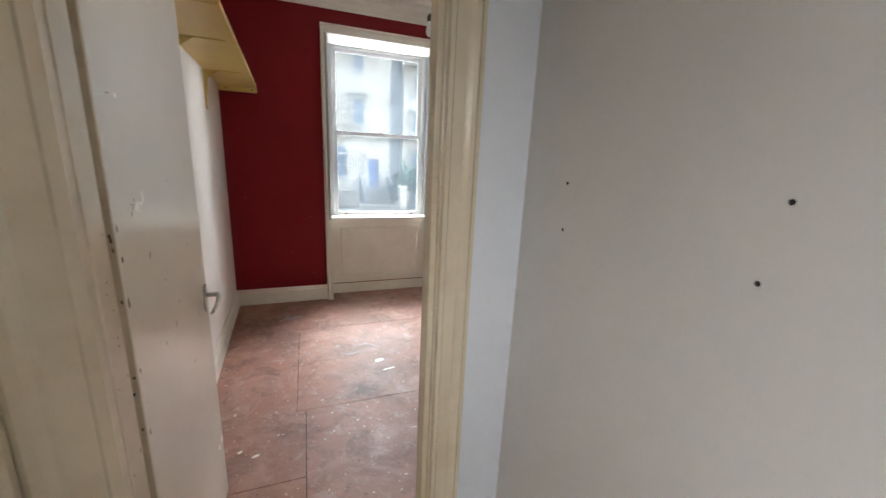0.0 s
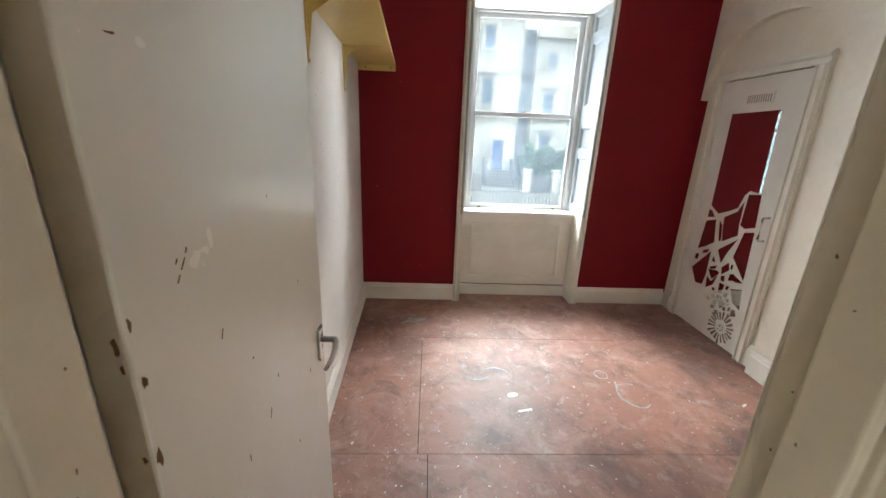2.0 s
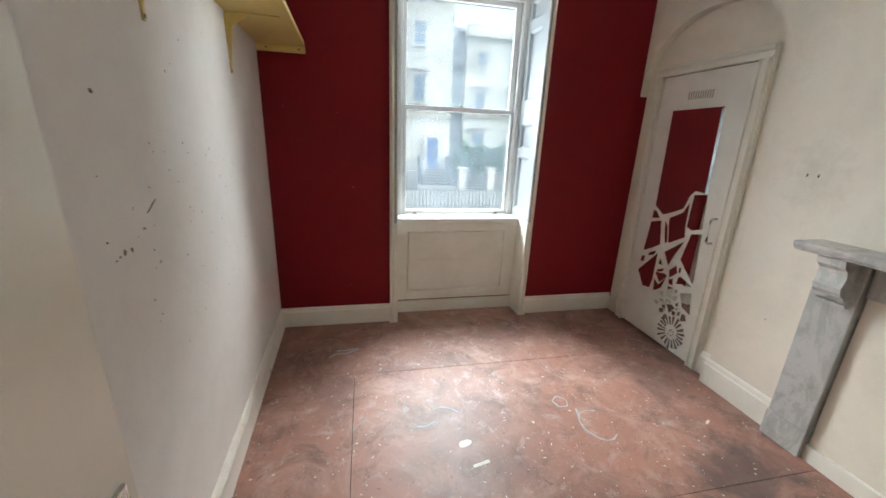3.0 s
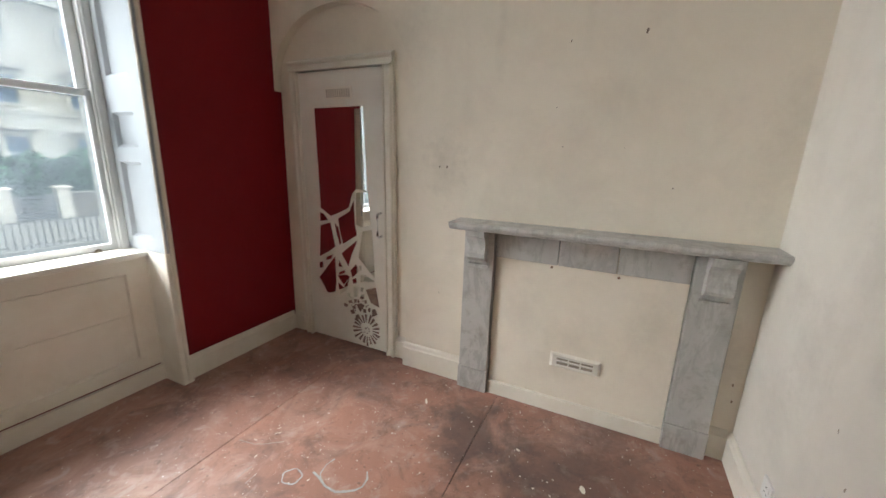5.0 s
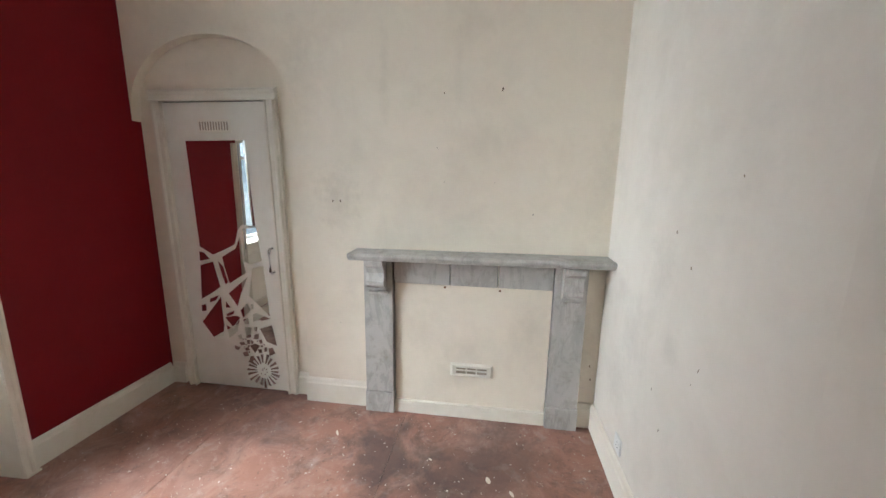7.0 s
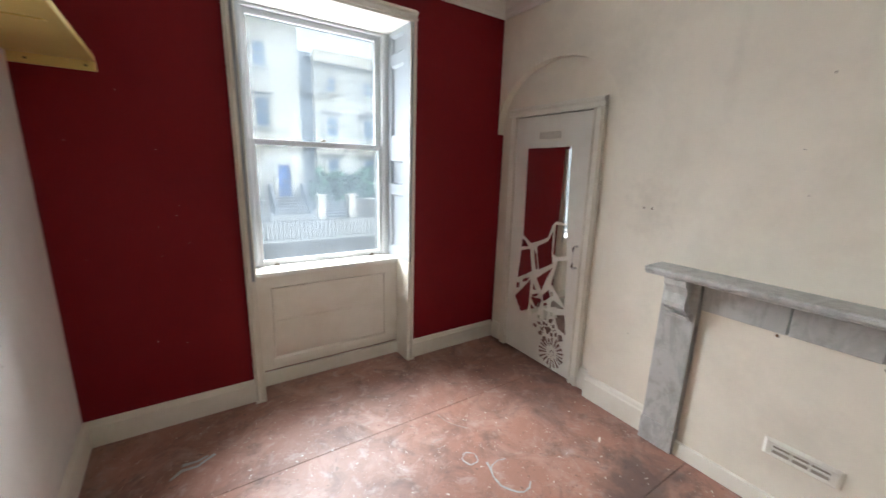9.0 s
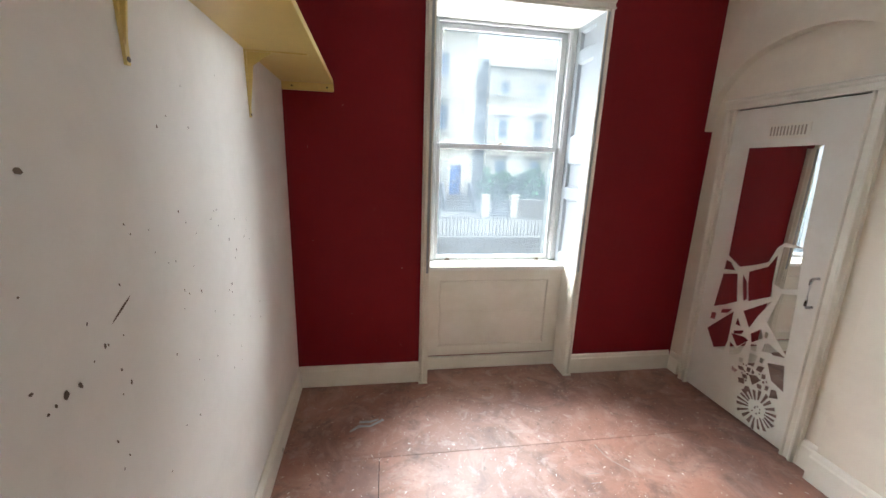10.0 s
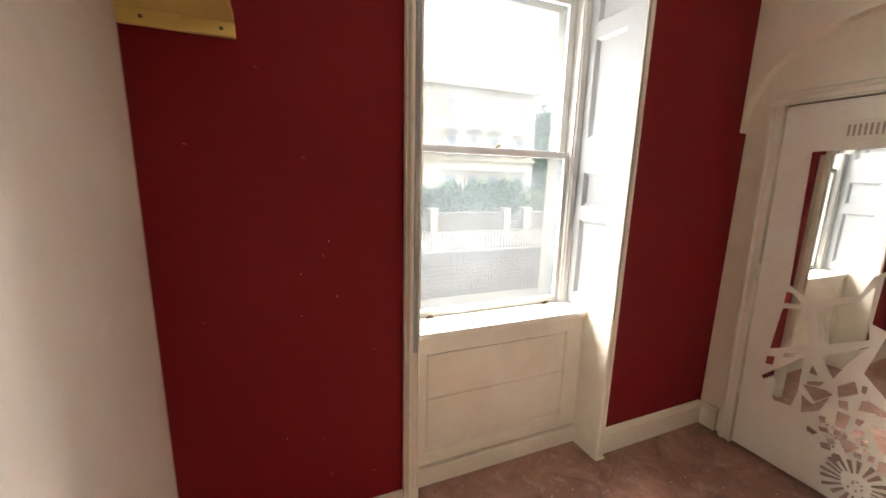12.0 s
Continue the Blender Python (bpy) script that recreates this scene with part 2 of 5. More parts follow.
def marble_material():
    m, n, l, b = nodes_of("grey_veined_marble")
    c = mixc(n, l, ramp(n, l, noise_tex(n, l, 3.5, 6, 0.6, (1, 1, 0.5), 1.2), 0.35, 0.7), (0.455, 0.45, 0.425), (0.335, 0.33, 0.31))
    vein = ramp(n, l, noise_tex(n, l, 5.5, 8, 0.72, (1, 1.3, 0.45), 2.2), 0.45, 0.52, 0, 0.33)
    c = mixc(n, l, vein, c, (0.64, 0.63, 0.60))
    dirt = ramp(n, l, noise_tex(n, l, 9, 5, 0.7), 0.52, 0.72, 0, 0.55)
    c = mixc(n, l, dirt, c, (0.24, 0.205, 0.16))
    l.new(c, b.inputs["Base Color"])
    b.inputs["Roughness"].default_value = 0.38
    bump(n, l, noise_tex(n, l, 40, 4), 0.08, 0.002, b)
    return m


MARBLE = marble_material()


def metal(name, colour, rough, spread=0.12, tarnish=0.5):
    m, n, l, b = nodes_of(name)
    b.inputs["Metallic"].default_value = 1
    c = mixc(n, l, ramp(n, l, noise_tex(n, l, 25, 4), 0.4, 0.7, 0, tarnish), colour, tuple(v * 0.7 for v in colour))
    l.new(c, b.inputs["Base Color"])
    l.new(ramp(n, l, noise_tex(n, l, 12, 4), 0.3, 0.7, rough, rough + spread), b.inputs["Roughness"])
    return m


CHROME = metal("dull_chrome", (0.62, 0.61, 0.58), 0.22)
MIRROR = metal("mirror_silver", (0.86, 0.88, 0.87), 0.0, 0.03, 0.1)
BRONZE = metal("tarnished_bronze", (0.16, 0.12, 0.08), 0.4)


def pane_material():
    """Dusty window glass: an added dark tint dims the view outside, a film of dirt scatters daylight."""
    m = bpy.data.materials.new("dusty_dimming_glass")
    m.use_nodes = True
    n, l = m.node_tree.nodes, m.node_tree.links
    n.clear()
    out, clear, dust, gloss = (n.new("ShaderNode" + k) for k in ("OutputMaterial", "BsdfTransparent", "BsdfTranslucent", "BsdfGlossy"))
    # Tint added to hold down the bright view; shadow rays bypass the pane.
    clear.inputs["Color"].default_value = (0.232, 0.25, 0.262, 1)
    dust.inputs["Color"].default_value = (0.56, 0.67, 0.76, 1)
    gloss.inputs["Roughness"].default_value = 0.02
    film, shine = n.new("ShaderNodeMixShader"), n.new("ShaderNodeMixShader")
    l.new(ramp(n, l, noise_tex(n, l, 2.2, 6, 0.65, dist=0.8), 0.35, 0.75, 0.016, 0.04), film.inputs[0])
    l.new(clear.outputs[0], film.inputs[1])
    l.new(dust.outputs[0], film.inputs[2])
    shine.inputs[0].default_value = 0.006
    l.new(film.outputs[0], shine.inputs[1])
    l.new(gloss.outputs[0], shine.inputs[2])
    l.new(shine.outputs[0], out.inputs["Surface"])
    return m


PANE = pane_material()


# ---- building helpers ----
def box(bm, x0, x1, y0, y1, z0, z1, m=None):
    vs = [bm.verts.new((x, y, z)) for x in (x0, x1) for y in (y0, y1) for z in (z0, z1)]
    if m is not None:
        for v in vs:
            v.co = m @ v.co
    for f in ((0, 1, 3, 2), (4, 6, 7, 5), (0, 4, 5, 1), (2, 3, 7, 6), (0, 2, 6, 4), (1, 5, 7, 3)):
        bm.faces.new([vs[i] for i in f])
    return vs


def boxes(*list_of):
    bm = bmesh.new()
    for b in list_of:
        box(bm, *b)
    return bm


def bevelled(bm, width, segments=2):
    bmesh.ops.recalc_face_normals(bm, faces=bm.faces)
    bmesh.ops.bevel(bm, geom=list(bm.edges), offset=width, segments=segments, affect="EDGES", profile=0.5)
    return bm


def sweep(profile, a, b, out, up=(0, 0, 1)):
    """A moulding: the profile (out, up) drawn straight from a to b."""
    bm = bmesh.new()
    a, b, out, up = Vector(a), Vector(b), Vector(out), Vector(up)
    ends = [[bm.verts.new(p + out * u + up * v) for u, v in profile] for p in (a, b)]
    k = len(profile)
    for i in range(k):
        bm.faces.new((ends[0][i], ends[0][(i + 1) % k], ends[1][(i + 1) % k], ends[1][i]))
    bm.faces.new(ends[0])
    bm.faces.new(ends[1][::-1])
    bmesh.ops.recalc_face_normals(bm, faces=bm.faces)
    return bm


def plate(points, axis, at, thick):
    """A flat outline with thickness. points: (a, b) in the two other axes; the face lies at `at`, and it grows by `thick`."""
    bm = bmesh.new()

    def place(p, d):
        return {"x": (d, p[0], p[1]), "y": (p[0], d, p[1]), "z": (p[0], p[1], d)}[axis]
    f = [bm.verts.new(place(p, at)) for p in points]
    g = [bm.verts.new(place(p, at + thick)) for p in points]
    k = len(points)
    bm.faces.new(f)
    bm.faces.new(g[::-1])
    for i in range(k):
        bm.faces.new((f[i], f[(i + 1) % k], g[(i + 1) % k], g[i]))
    bmesh.ops.recalc_face_normals(bm, faces=bm.faces)
    return bm


def tube(points, radius, sides=10):
    bm = bmesh.new()
    pts = [Vector(p) for p in points]
    rings = []
    for i, p in enumerate(pts):
        d = (pts[min(i + 1, len(pts) - 1)] - pts[max(i - 1, 0)]).normalized()
        q = d.to_track_quat("Z", "Y")
        r = radius[i] if isinstance(radius, (list, tuple)) else radius
        rings.append([bm.verts.new(p + q @ Vector((r * math.cos(2 * math.pi * s / sides), r * math.sin(2 * math.pi * s / sides), 0))) for s in range(sides)])
    for a, b in zip(rings, rings[1:]):
        for s in range(sides):
            bm.faces.new((a[s], a[(s + 1) % sides], b[(s + 1) % sides], b[s]))
    bm.faces.new(rings[0][::-1])
    bm.faces.new(rings[-1])
    for f in bm.faces:
        f.smooth = len(f.verts) == 4
    return bm


def mesh_ob(name, bm, material):
    me = bpy.data.meshes.new(name)
    bm.to_mesh(me)
    bm.free()
    me.materials.append(material)
    return new(name, me)


def part(name, bm, material, parent, label=""):
    ob = mesh_ob(name, bm, material)
    ob.parent = parent
    ob.matrix_parent_inverse = parent.matrix_world.inverted()
    return tagged(ob, label)


def empty(name, at, label="", category="", group="", kind=""):
    ob = new(name)
    ob.empty_display_size = 0.05
    ob.location = at
    ob.matrix_world = Matrix.Translation(at)
    return tagged(ob, label, category, group, kind)


def setting(name, bm, material, label="", category=""):
    return tagged(mesh_ob(name, bm, material), label, category, kind="structure")


# ---- plan ----
RED_Y, NEAR_Y, HALL_Y, DOOR_Y = 4.15, 1.065, 1.04, 1.14
BREAST_X, RECESS_X = 2.745, 2.81
CEIL_Z, CORNICE_Z = 2.97, 2.825
WIN_L, WIN_R, WIN_TOP = 0.742, 1.842, 2.612
OUT_Y = 4.72
DOOR_L, DOOR_R, DOOR_TOP = 0.122, 0.806, 2.02


def left_x(y):
    """The face of the long wall behind the shelf, which runs a little out of square."""
    return -0.185 + 0.042 * (RED_Y - y)


# ---- walls, ceiling ----
setting("wall_window", boxes((-0.6, WIN_L - 0.035, RED_Y, OUT_Y, -0.3, 3.2), (WIN_R + 0.035, 3.3, RED_Y, OUT_Y, -0.3, 3.2), (WIN_L - 0.035, WIN_R + 0.035, RED_Y, OUT_Y, WIN_TOP + 0.05, 3.2), (WIN_L - 0.035, WIN_R + 0.035, 4.32, OUT_Y, -0.3, 0.82)),
        RED_WALL, "dark red painted wall with a tall sash window", "wall")
bm = bmesh.new()
box(bm, -0.6, 0, NEAR_Y - 0.13, RED_Y, -0.05, 3.2)
for v in bm.verts:
    if v.co.x > -0.1:
        v.co.x = left_x(v.co.y)
setting("wall_left", bm, LEFT_WALL, "off-white painted wall, scuffed and spotted", "wall")
setting("wall_door", boxes((-0.08, 0.03, HALL_Y, DOOR_Y - 0.012, -0.05, 3.2), (DOOR_R + 0.03, 1.2, HALL_Y, DOOR_Y - 0.012, -0.05, 3.2), (1.2, 3.2, 0.9, NEAR_Y, -0.05, 3.2), (0.03, DOOR_R + 0.03, HALL_Y, DOOR_Y - 0.012, DOOR_TOP + 0.03, 3.2)),
        DOOR_WALL, "stained off-white painted wall around the doorway", "wall")


def fireplace_wall():
    """Recess wall behind, and in front of it the chimney breast with the shallow arch over the cupboard door."""
    bm = bmesh.new()
    box(bm, RECESS_X, 3.2, NEAR_Y, RED_Y, -0.05, 3.2)
    k, y0, y1, spring, rise = 28, 3.0, RED_Y, 1.915, 0.51
    arc = [((y0 + y1) / 2 + (y1 - y0) / 2 * math.cos(math.pi * i / k), spring + rise * math.sin(math.pi * i / k) ** 0.85) for i in range(k + 1)]
    outline = [(NEAR_Y, -0.05), (NEAR_Y, 3.2), (RED_Y, 3.2)] + arc + [(y0, -0.05)]
    front = [bm.verts.new((BREAST_X, y, z)) for y, z in outline]
    back = [bm.verts.new((RECESS_X + 0.01, y, z)) for y, z in outline]
    bm.faces.new(front)
    for i in range(len(outline)):
        j = (i + 1) % len(outline)
        bm.faces.new((front[i], front[j], back[j], back[i]))
    bmesh.ops.recalc_face_normals(bm, faces=bm.faces)
    return bm


setting("wall_fireplace", fireplace_wall(), CREAM_WALL, "stained cream wall with chimney breast and shallow arch", "wall")
setting("ceiling", boxes((-0.6, 3.3, NEAR_Y - 0.13, OUT_Y, CEIL_Z, 3.25)), CEIL_PAINT, "white painted plaster ceiling", "ceiling")
COVE = [(0, 0), (0.012, 0), (0.016, 0.02), (0.024, 0.03), (0.03, 0.06), (0.055, 0.1), (0.09, 0.12), (0.1, 0.13), (0.1, 0.147), (0, 0.147)]
cornice = empty("cornice", (1.3, 2.6, CORNICE_Z), "white moulded plaster cornice under the ceiling", "cornice", kind="structure")
for a, b, o in (((left_x(RED_Y), RED_Y, 0), (BREAST_X, RED_Y, 0), (0, -1, 0)), ((BREAST_X, NEAR_Y, 0), (BREAST_X, RED_Y, 0), (-1, 0, 0)),
                ((left_x(NEAR_Y), NEAR_Y, 0), (left_x(RED_Y), RED_Y, 0), (1, 0, 0)), ((left_x(NEAR_Y), NEAR_Y, 0), (BREAST_X, NEAR_Y, 0), (0, 1, 0))):
    part("moulding", sweep(COVE, Vector(a) + Vector((0, 0, CORNICE_Z - 0.003)), Vector(b) + Vector((0, 0, CORNICE_Z - 0.003)), o), CEIL_PAINT, cornice)

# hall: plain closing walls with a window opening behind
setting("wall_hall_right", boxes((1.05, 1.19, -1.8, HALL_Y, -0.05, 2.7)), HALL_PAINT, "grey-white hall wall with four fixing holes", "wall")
setting("wall_hall_left", boxes((-0.2, -0.072, -1.8, -1.6, -0.05, 2.7), (-0.2, -0.072, -0.5, -0.1, -0.05, 2.7), (-0.2, -0.072, -1.6, -0.5, -0.05, 1.25), (-0.2, -0.072, -1.6, -0.5, 2.15, 2.7), (-0.2, -0.072, 0.9, HALL_Y, -0.05, 2.7), (-0.2, -0.072, -0.1, 0.9, 2.03, 2.7)), HALL_PAINT, "grey-white hall wall beside a door", "wall")
setting("wall_hall_back", boxes((-0.2, 1.19, -1.92, -1.8, -0.05, 2.7)), HALL_PAINT, "grey-white hall end wall", "wall")
# Paint lightened and blued to carry the cool daylight on this strip.
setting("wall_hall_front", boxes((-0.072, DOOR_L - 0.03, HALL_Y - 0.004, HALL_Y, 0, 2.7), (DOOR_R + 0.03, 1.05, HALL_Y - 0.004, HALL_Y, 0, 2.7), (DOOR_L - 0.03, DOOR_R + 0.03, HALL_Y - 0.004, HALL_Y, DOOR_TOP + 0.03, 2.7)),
        painted("daylit_hall_paint", (0.74, 0.78, 0.84), (0.66, 0.68, 0.72), 0.55, 0.3, 45, 0.2, 1.8), "hall wall around the doorway, cool daylight put in its colour", "wall")
setting("ceiling_hall", boxes((-0.2, 1.19, -1.92, HALL_Y, 2.7, 2.85)), CEIL_PAINT, "white hall ceiling", "ceiling")

# ---- floor ----
setting("subfloor", boxes((-0.6, 3.2, NEAR_Y - 0.13, 4.5, -0.3, -0.007)), DARK, "dark boards beneath the hardboard sheets", "floor")
setting("floor_hall", boxes((-0.2, 1.19, -1.92, DOOR_Y - 0.015, -0.3, -0.001)), FLOOR, "brown hall floor", "floor")
floor = empty("floor", (1.3, 2.6, 0), "stained reddish-brown hardboard sheets with paint specks", "floor", kind="structure")
G = 0.0018


def sheet(*rects):
    bm = bmesh.new()
    for x0, x1, y0, y1 in rects:
        box(bm, x0, x1, y0, y1, -0.006, 0)
    return part("sheet", bm, FLOOR, floor)


# ---- skirting ----
SKIRT = [(0, 0), (0.022, 0), (0.022, 0.125), (0.016, 0.133), (0.012, 0.15), (0.006, 0.158), (0, 0.16)]
skirt = empty("baseboard", (1.3, 2.6, 0), "cream gloss painted wooden skirting board", "baseboard", kind="structure")


def skirting(a, b, out, h=1.0):
    return part("board", sweep([(u, v * h) for u, v in SKIRT], (*a, 0), (*b, 0), out), GLOSS, skirt)


skirting((left_x(RED_Y), RED_Y), (0.69, RED_Y), (0, -1, 0))
skirting((1.908, RED_Y), (RECESS_X - 0.02, RED_Y), (0, -1, 0))
skirting((left_x(1.1), 1.1), (left_x(RED_Y - 0.02), RED_Y - 0.02), (1, 0.042, 0))
skirting((RECESS_X, 4.03), (RECESS_X, RED_Y - 0.022), (-1, 0, 0))
skirting((RECESS_X, 3.0), (RECESS_X, 3.118), (-1, 0, 0), 1.05)
skirting((BREAST_X, 2.565), (BREAST_X, 3.012), (-1, 0, 0), 1.1)
part("board", bevelled(boxes((2.698, BREAST_X, 1.374, 2.363, 0, 0.09)), 0.004), GLOSS, skirt)
skirting((BREAST_X, NEAR_Y + 0.022), (BREAST_X, 1.172), (-1, 0, 0), 1.05)
skirting((1.2, NEAR_Y), (BREAST_X, NEAR_Y), (0, 1, 0), 1.02)

# ---- doorway between hall and room ----
ARCH = [(0, 0), (0.03, 0), (0.03, 0.012), (0.022, 0.018), (0.022, 0.05), (0.026, 0.055), (0.03, 0.065), (0.03, 0.078), (0.024, 0.085), (0.018, 0.09), (0.018, 0.1), (0, 0.1)]


def architrave(parent, x_in, side, y, out, top, z0=0.0, width=0.1, material=None, depth=1.0):
    """One upright of a moulded door or window surround."""
    prof = [(u * depth, v * width / 0.1) for u, v in ARCH[::-1]]
    return part("architrave", sweep(prof, (x_in, y, z0), (x_in, y, top), (0, out, 0), (side, 0, 0)), material or GLOSS, parent)


def head(parent, x0, x1, y, out, z, width=0.1, material=None, depth=1.0):
    prof = [(u * depth, v * width / 0.1) for u, v in ARCH[::-1]]
    return part("architrave_head", sweep(prof, (x0, y, z), (x1, y, z), (0, out, 0), (0, 0, 1)), material or GLOSS, parent)


frame_1 = empty("door_frame_1", (0.46, 1.0, 0), "chipped cream gloss wooden door frame with moulded architrave", "door frame", kind="structure")
part("jamb", bevelled(boxes((0.03, DOOR_L, HALL_Y - 0.012, 1.094, 0, DOOR_TOP), (0.03, 0.0716, 1.0945, DOOR_Y - 0.002, 0, DOOR_TOP)), 0.003), FRAME_PAINT, frame_1)
part("jamb", bevelled(boxes((DOOR_R, DOOR_R + 0.03, HALL_Y - 0.012, DOOR_Y - 0.002, 0, DOOR_TOP)), 0.003), FRAME_PAINT, frame_1)
part("head_lining", bevelled(boxes((0.03, DOOR_R + 0.03, HALL_Y - 0.012, DOOR_Y - 0.002, DOOR_TOP, DOOR_TOP + 0.03)), 0.003), FRAME_PAINT, frame_1)
part("stop", bevelled(boxes((DOOR_R - 0.016, DOOR_R, HALL_Y - 0.004, DOOR_Y - 0.046, 0, DOOR_TOP - 0.016)), 0.003), FRAME_PAINT, frame_1)
part("stop", bevelled(boxes((DOOR_L, DOOR_R, HALL_Y - 0.004, DOOR_Y - 0.046, DOOR_TOP - 0.016, DOOR_TOP)), 0.003), FRAME_PAINT, frame_1)
architrave(frame_1, DOOR_R + 0.004, 1, HALL_Y - 0.004, -1, DOOR_TOP + 0.01, depth=1.0, width=0.09, material=FRAME_PAINT)
part("architrave", bevelled(boxes((DOOR_R + 0.004, DOOR_R + 0.09, DOOR_Y - 0.012, DOOR_Y + 0.006, 0, DOOR_TOP + 0.09)), 0.004), FRAME_PAINT, frame_1)
architrave(frame_1, DOOR_L - 0.004, -1, HALL_Y - 0.004, -1, DOOR_TOP + 0.01, depth=1.1, width=0.186, material=FRAME_PAINT)
head(frame_1, DOOR_L - 0.09, DOOR_R + 0.09, HALL_Y - 0.004, -1, DOOR_TOP + 0.01, depth=1.0, width=0.09, material=FRAME_PAINT)
rng = random.Random(4)


def chip(parent, at, normal, w, h, material=CHIP, name="paint_chip", rng=rng):
    """A flake of missing paint, a ragged flat fleck a fraction of a millimetre proud."""
    n = Vector(normal).normalized()
    q = n.to_track_quat("Z", "Y")
    bm = bmesh.new()
    k = rng.randint(6, 9)
    vs = []
    for i in range(k):
        a = 2 * math.pi * i / k
        r = rng.uniform(0.3, 1.0)
        side = Vector((0, 0, 1)).cross(n)
        if side.length < 0.1:
            side = Vector((1, 0, 0))
        up = n.cross(side)
        vs.append(bm.verts.new(Vector(at) + side.normalized() * (w / 2 * r * math.cos(a)) + up.normalized() * (h / 2 * r * math.sin(a)) + n * 0.0008))
    f = bm.faces.new(vs)
    ext = bmesh.ops.extrude_face_region(bm, geom=[f])
    for g in ext["geom"]:
        if isinstance(g, bmesh.types.BMVert):
            g.co += n * 0.0006
    bmesh.ops.recalc_face_normals(bm, faces=bm.faces)
    return part(name, bm, material, parent)


for z in (0.62, 0.8, 1.05, 1.19, 1.33, 1.47):
    chip(frame_1, (DOOR_R - 0.0005, 1.115 + rng.uniform(-0.012, 0.012), z + rng.uniform(-0.05, 0.05)), (-1, 0, 0), 0.0035, rng.uniform(0.003, 0.008))
    chip(frame_1, (DOOR_R - 0.0165, 1.062 + rng.uniform(-0.02, 0.02), z + rng.uniform(-0.08, 0.08)), (-1, 0, 0), 0.003, rng.uniform(0.003, 0.006))
for z in (0.7, 0.86, 0.99, 1.12, 1.22, 1.3):
    chip(frame_1, (DOOR_L + 0.0005, 1.075 + rng.uniform(-0.01, 0.01), z + rng.uniform(-0.05, 0.05)), (1, 0, 0), 0.003, rng.uniform(0.005, 0.012))
    chip(frame_1, (DOOR_L + 0.0005, 1.05 + rng.uniform(-0.015, 0.015), z + rng.uniform(-0.08, 0.08)), (1, 0, 0), 0.0025, rng.uniform(0.003, 0.008))


def room_door():
    """Flush door standing open against the long wall; the lever handle sits near the free edge."""
    x0, x1, y0, y1 = 0.073, 0.118, 1.142, 1.795
    d = empty("door_1", (x1, y0, 0), "open flush door, cream gloss paint with scratches and chips", "door", kind="structure")
    leaf = part("leaf", bevelled(boxes((x0, x1, y0, y1, 0.012, 2.0)), 0.003), DOOR_PAINT, d)
    part("hinge_edge", bevelled(boxes((x0 + 0.002, x1 - 0.003, y0 - 0.0015, y0 + 0.002, 0.02, 1.99)), 0.0005, 1), EDGE, leaf, "tan worn door edge")
    for y, z, w, h in ((1.5, 1.42, 0.004, 0.008), (1.33, 0.98, 0.004, 0.02), (1.62, 1.2, 0.003, 0.01), (1.38, 1.15, 0.006, 0.008),
                       (1.47, 1.05, 0.003, 0.012), (1.66, 0.93, 0.003, 0.02), (1.55, 0.8, 0.004, 0.014), (1.2, 1.62, 0.02, 0.004)):
        chip(leaf, (x1, y, z), (1, 0, 0), w, h, CHIP, "scratch")
    for z in (0.84, 1.0, 1.16, 1.29, 1.335):
        chip(leaf, (x1, y0 + 0.006 + rng.uniform(0, 0.004), z + rng.uniform(-0.02, 0.02)), (1, 0, 0), rng.uniform(0.006, 0.012), rng.uniform(0.014, 0.045))
        chip(leaf, (x1 - 0.006 - rng.uniform(0, 0.004), y0 - 0.002, z + rng.uniform(-0.03, 0.03)), (0, -1, 0), rng.uniform(0.005, 0.010), rng.uniform(0.010, 0.032))
    for a, b in (((1.230, 1.354), (1.236, 1.363)), ((1.240, 1.368), (1.250, 1.381)), ((1.253, 1.386), (1.256, 1.393)), ((1.232, 1.378), (1.236, 1.384)), ((1.30, 1.235), (1.306, 1.25)), ((1.42, 0.985), (1.428, 1.005))):
        part("scratch", tube([(x1, *a), (x1, *b)], 0.0011, 5), CHIP, leaf)
    chip(leaf, (x1 - 0.016, y0 - 0.002, 0.945), (0, -1, 0), 0.02, 0.014, DARK, "latch_hole")
    hd = part("handle", bevelled(boxes((x1, x1 + 0.007, y1 - 0.062, y1 - 0.026, 0.905, 1.008)), 0.003, 2), CHROME, d, "dull chrome lever handle on a backplate")
    part("lever", tube([(x1 + 0.004, y1 - 0.045, 0.968), (x1 + 0.034, y1 - 0.045, 0.968), (x1 + 0.047, y1 - 0.046, 0.968), (x1 + 0.052, y1 - 0.056, 0.966), (x1 + 0.054, y1 - 0.08, 0.955),
                        (x1 + 0.049, y1 - 0.105, 0.938), (x1 + 0.036, y1 - 0.125, 0.920)], [0.009, 0.009, 0.009, 0.009, 0.008, 0.007, 0.005]), CHROME, hd)
    part("latch_plate", boxes((x0 + 0.01, x1 - 0.008, y1 - 0.001, y1 + 0.001, 0.91, 1.02)), CHROME, d)
    for z in (0.22, 1.72):
        part("hinge", tube([(x0 + 0.004, y0 - 0.006, z), (x0 + 0.004, y0 - 0.006, z + 0.09)], 0.006), GLOSS, d)
    return d


room_door()

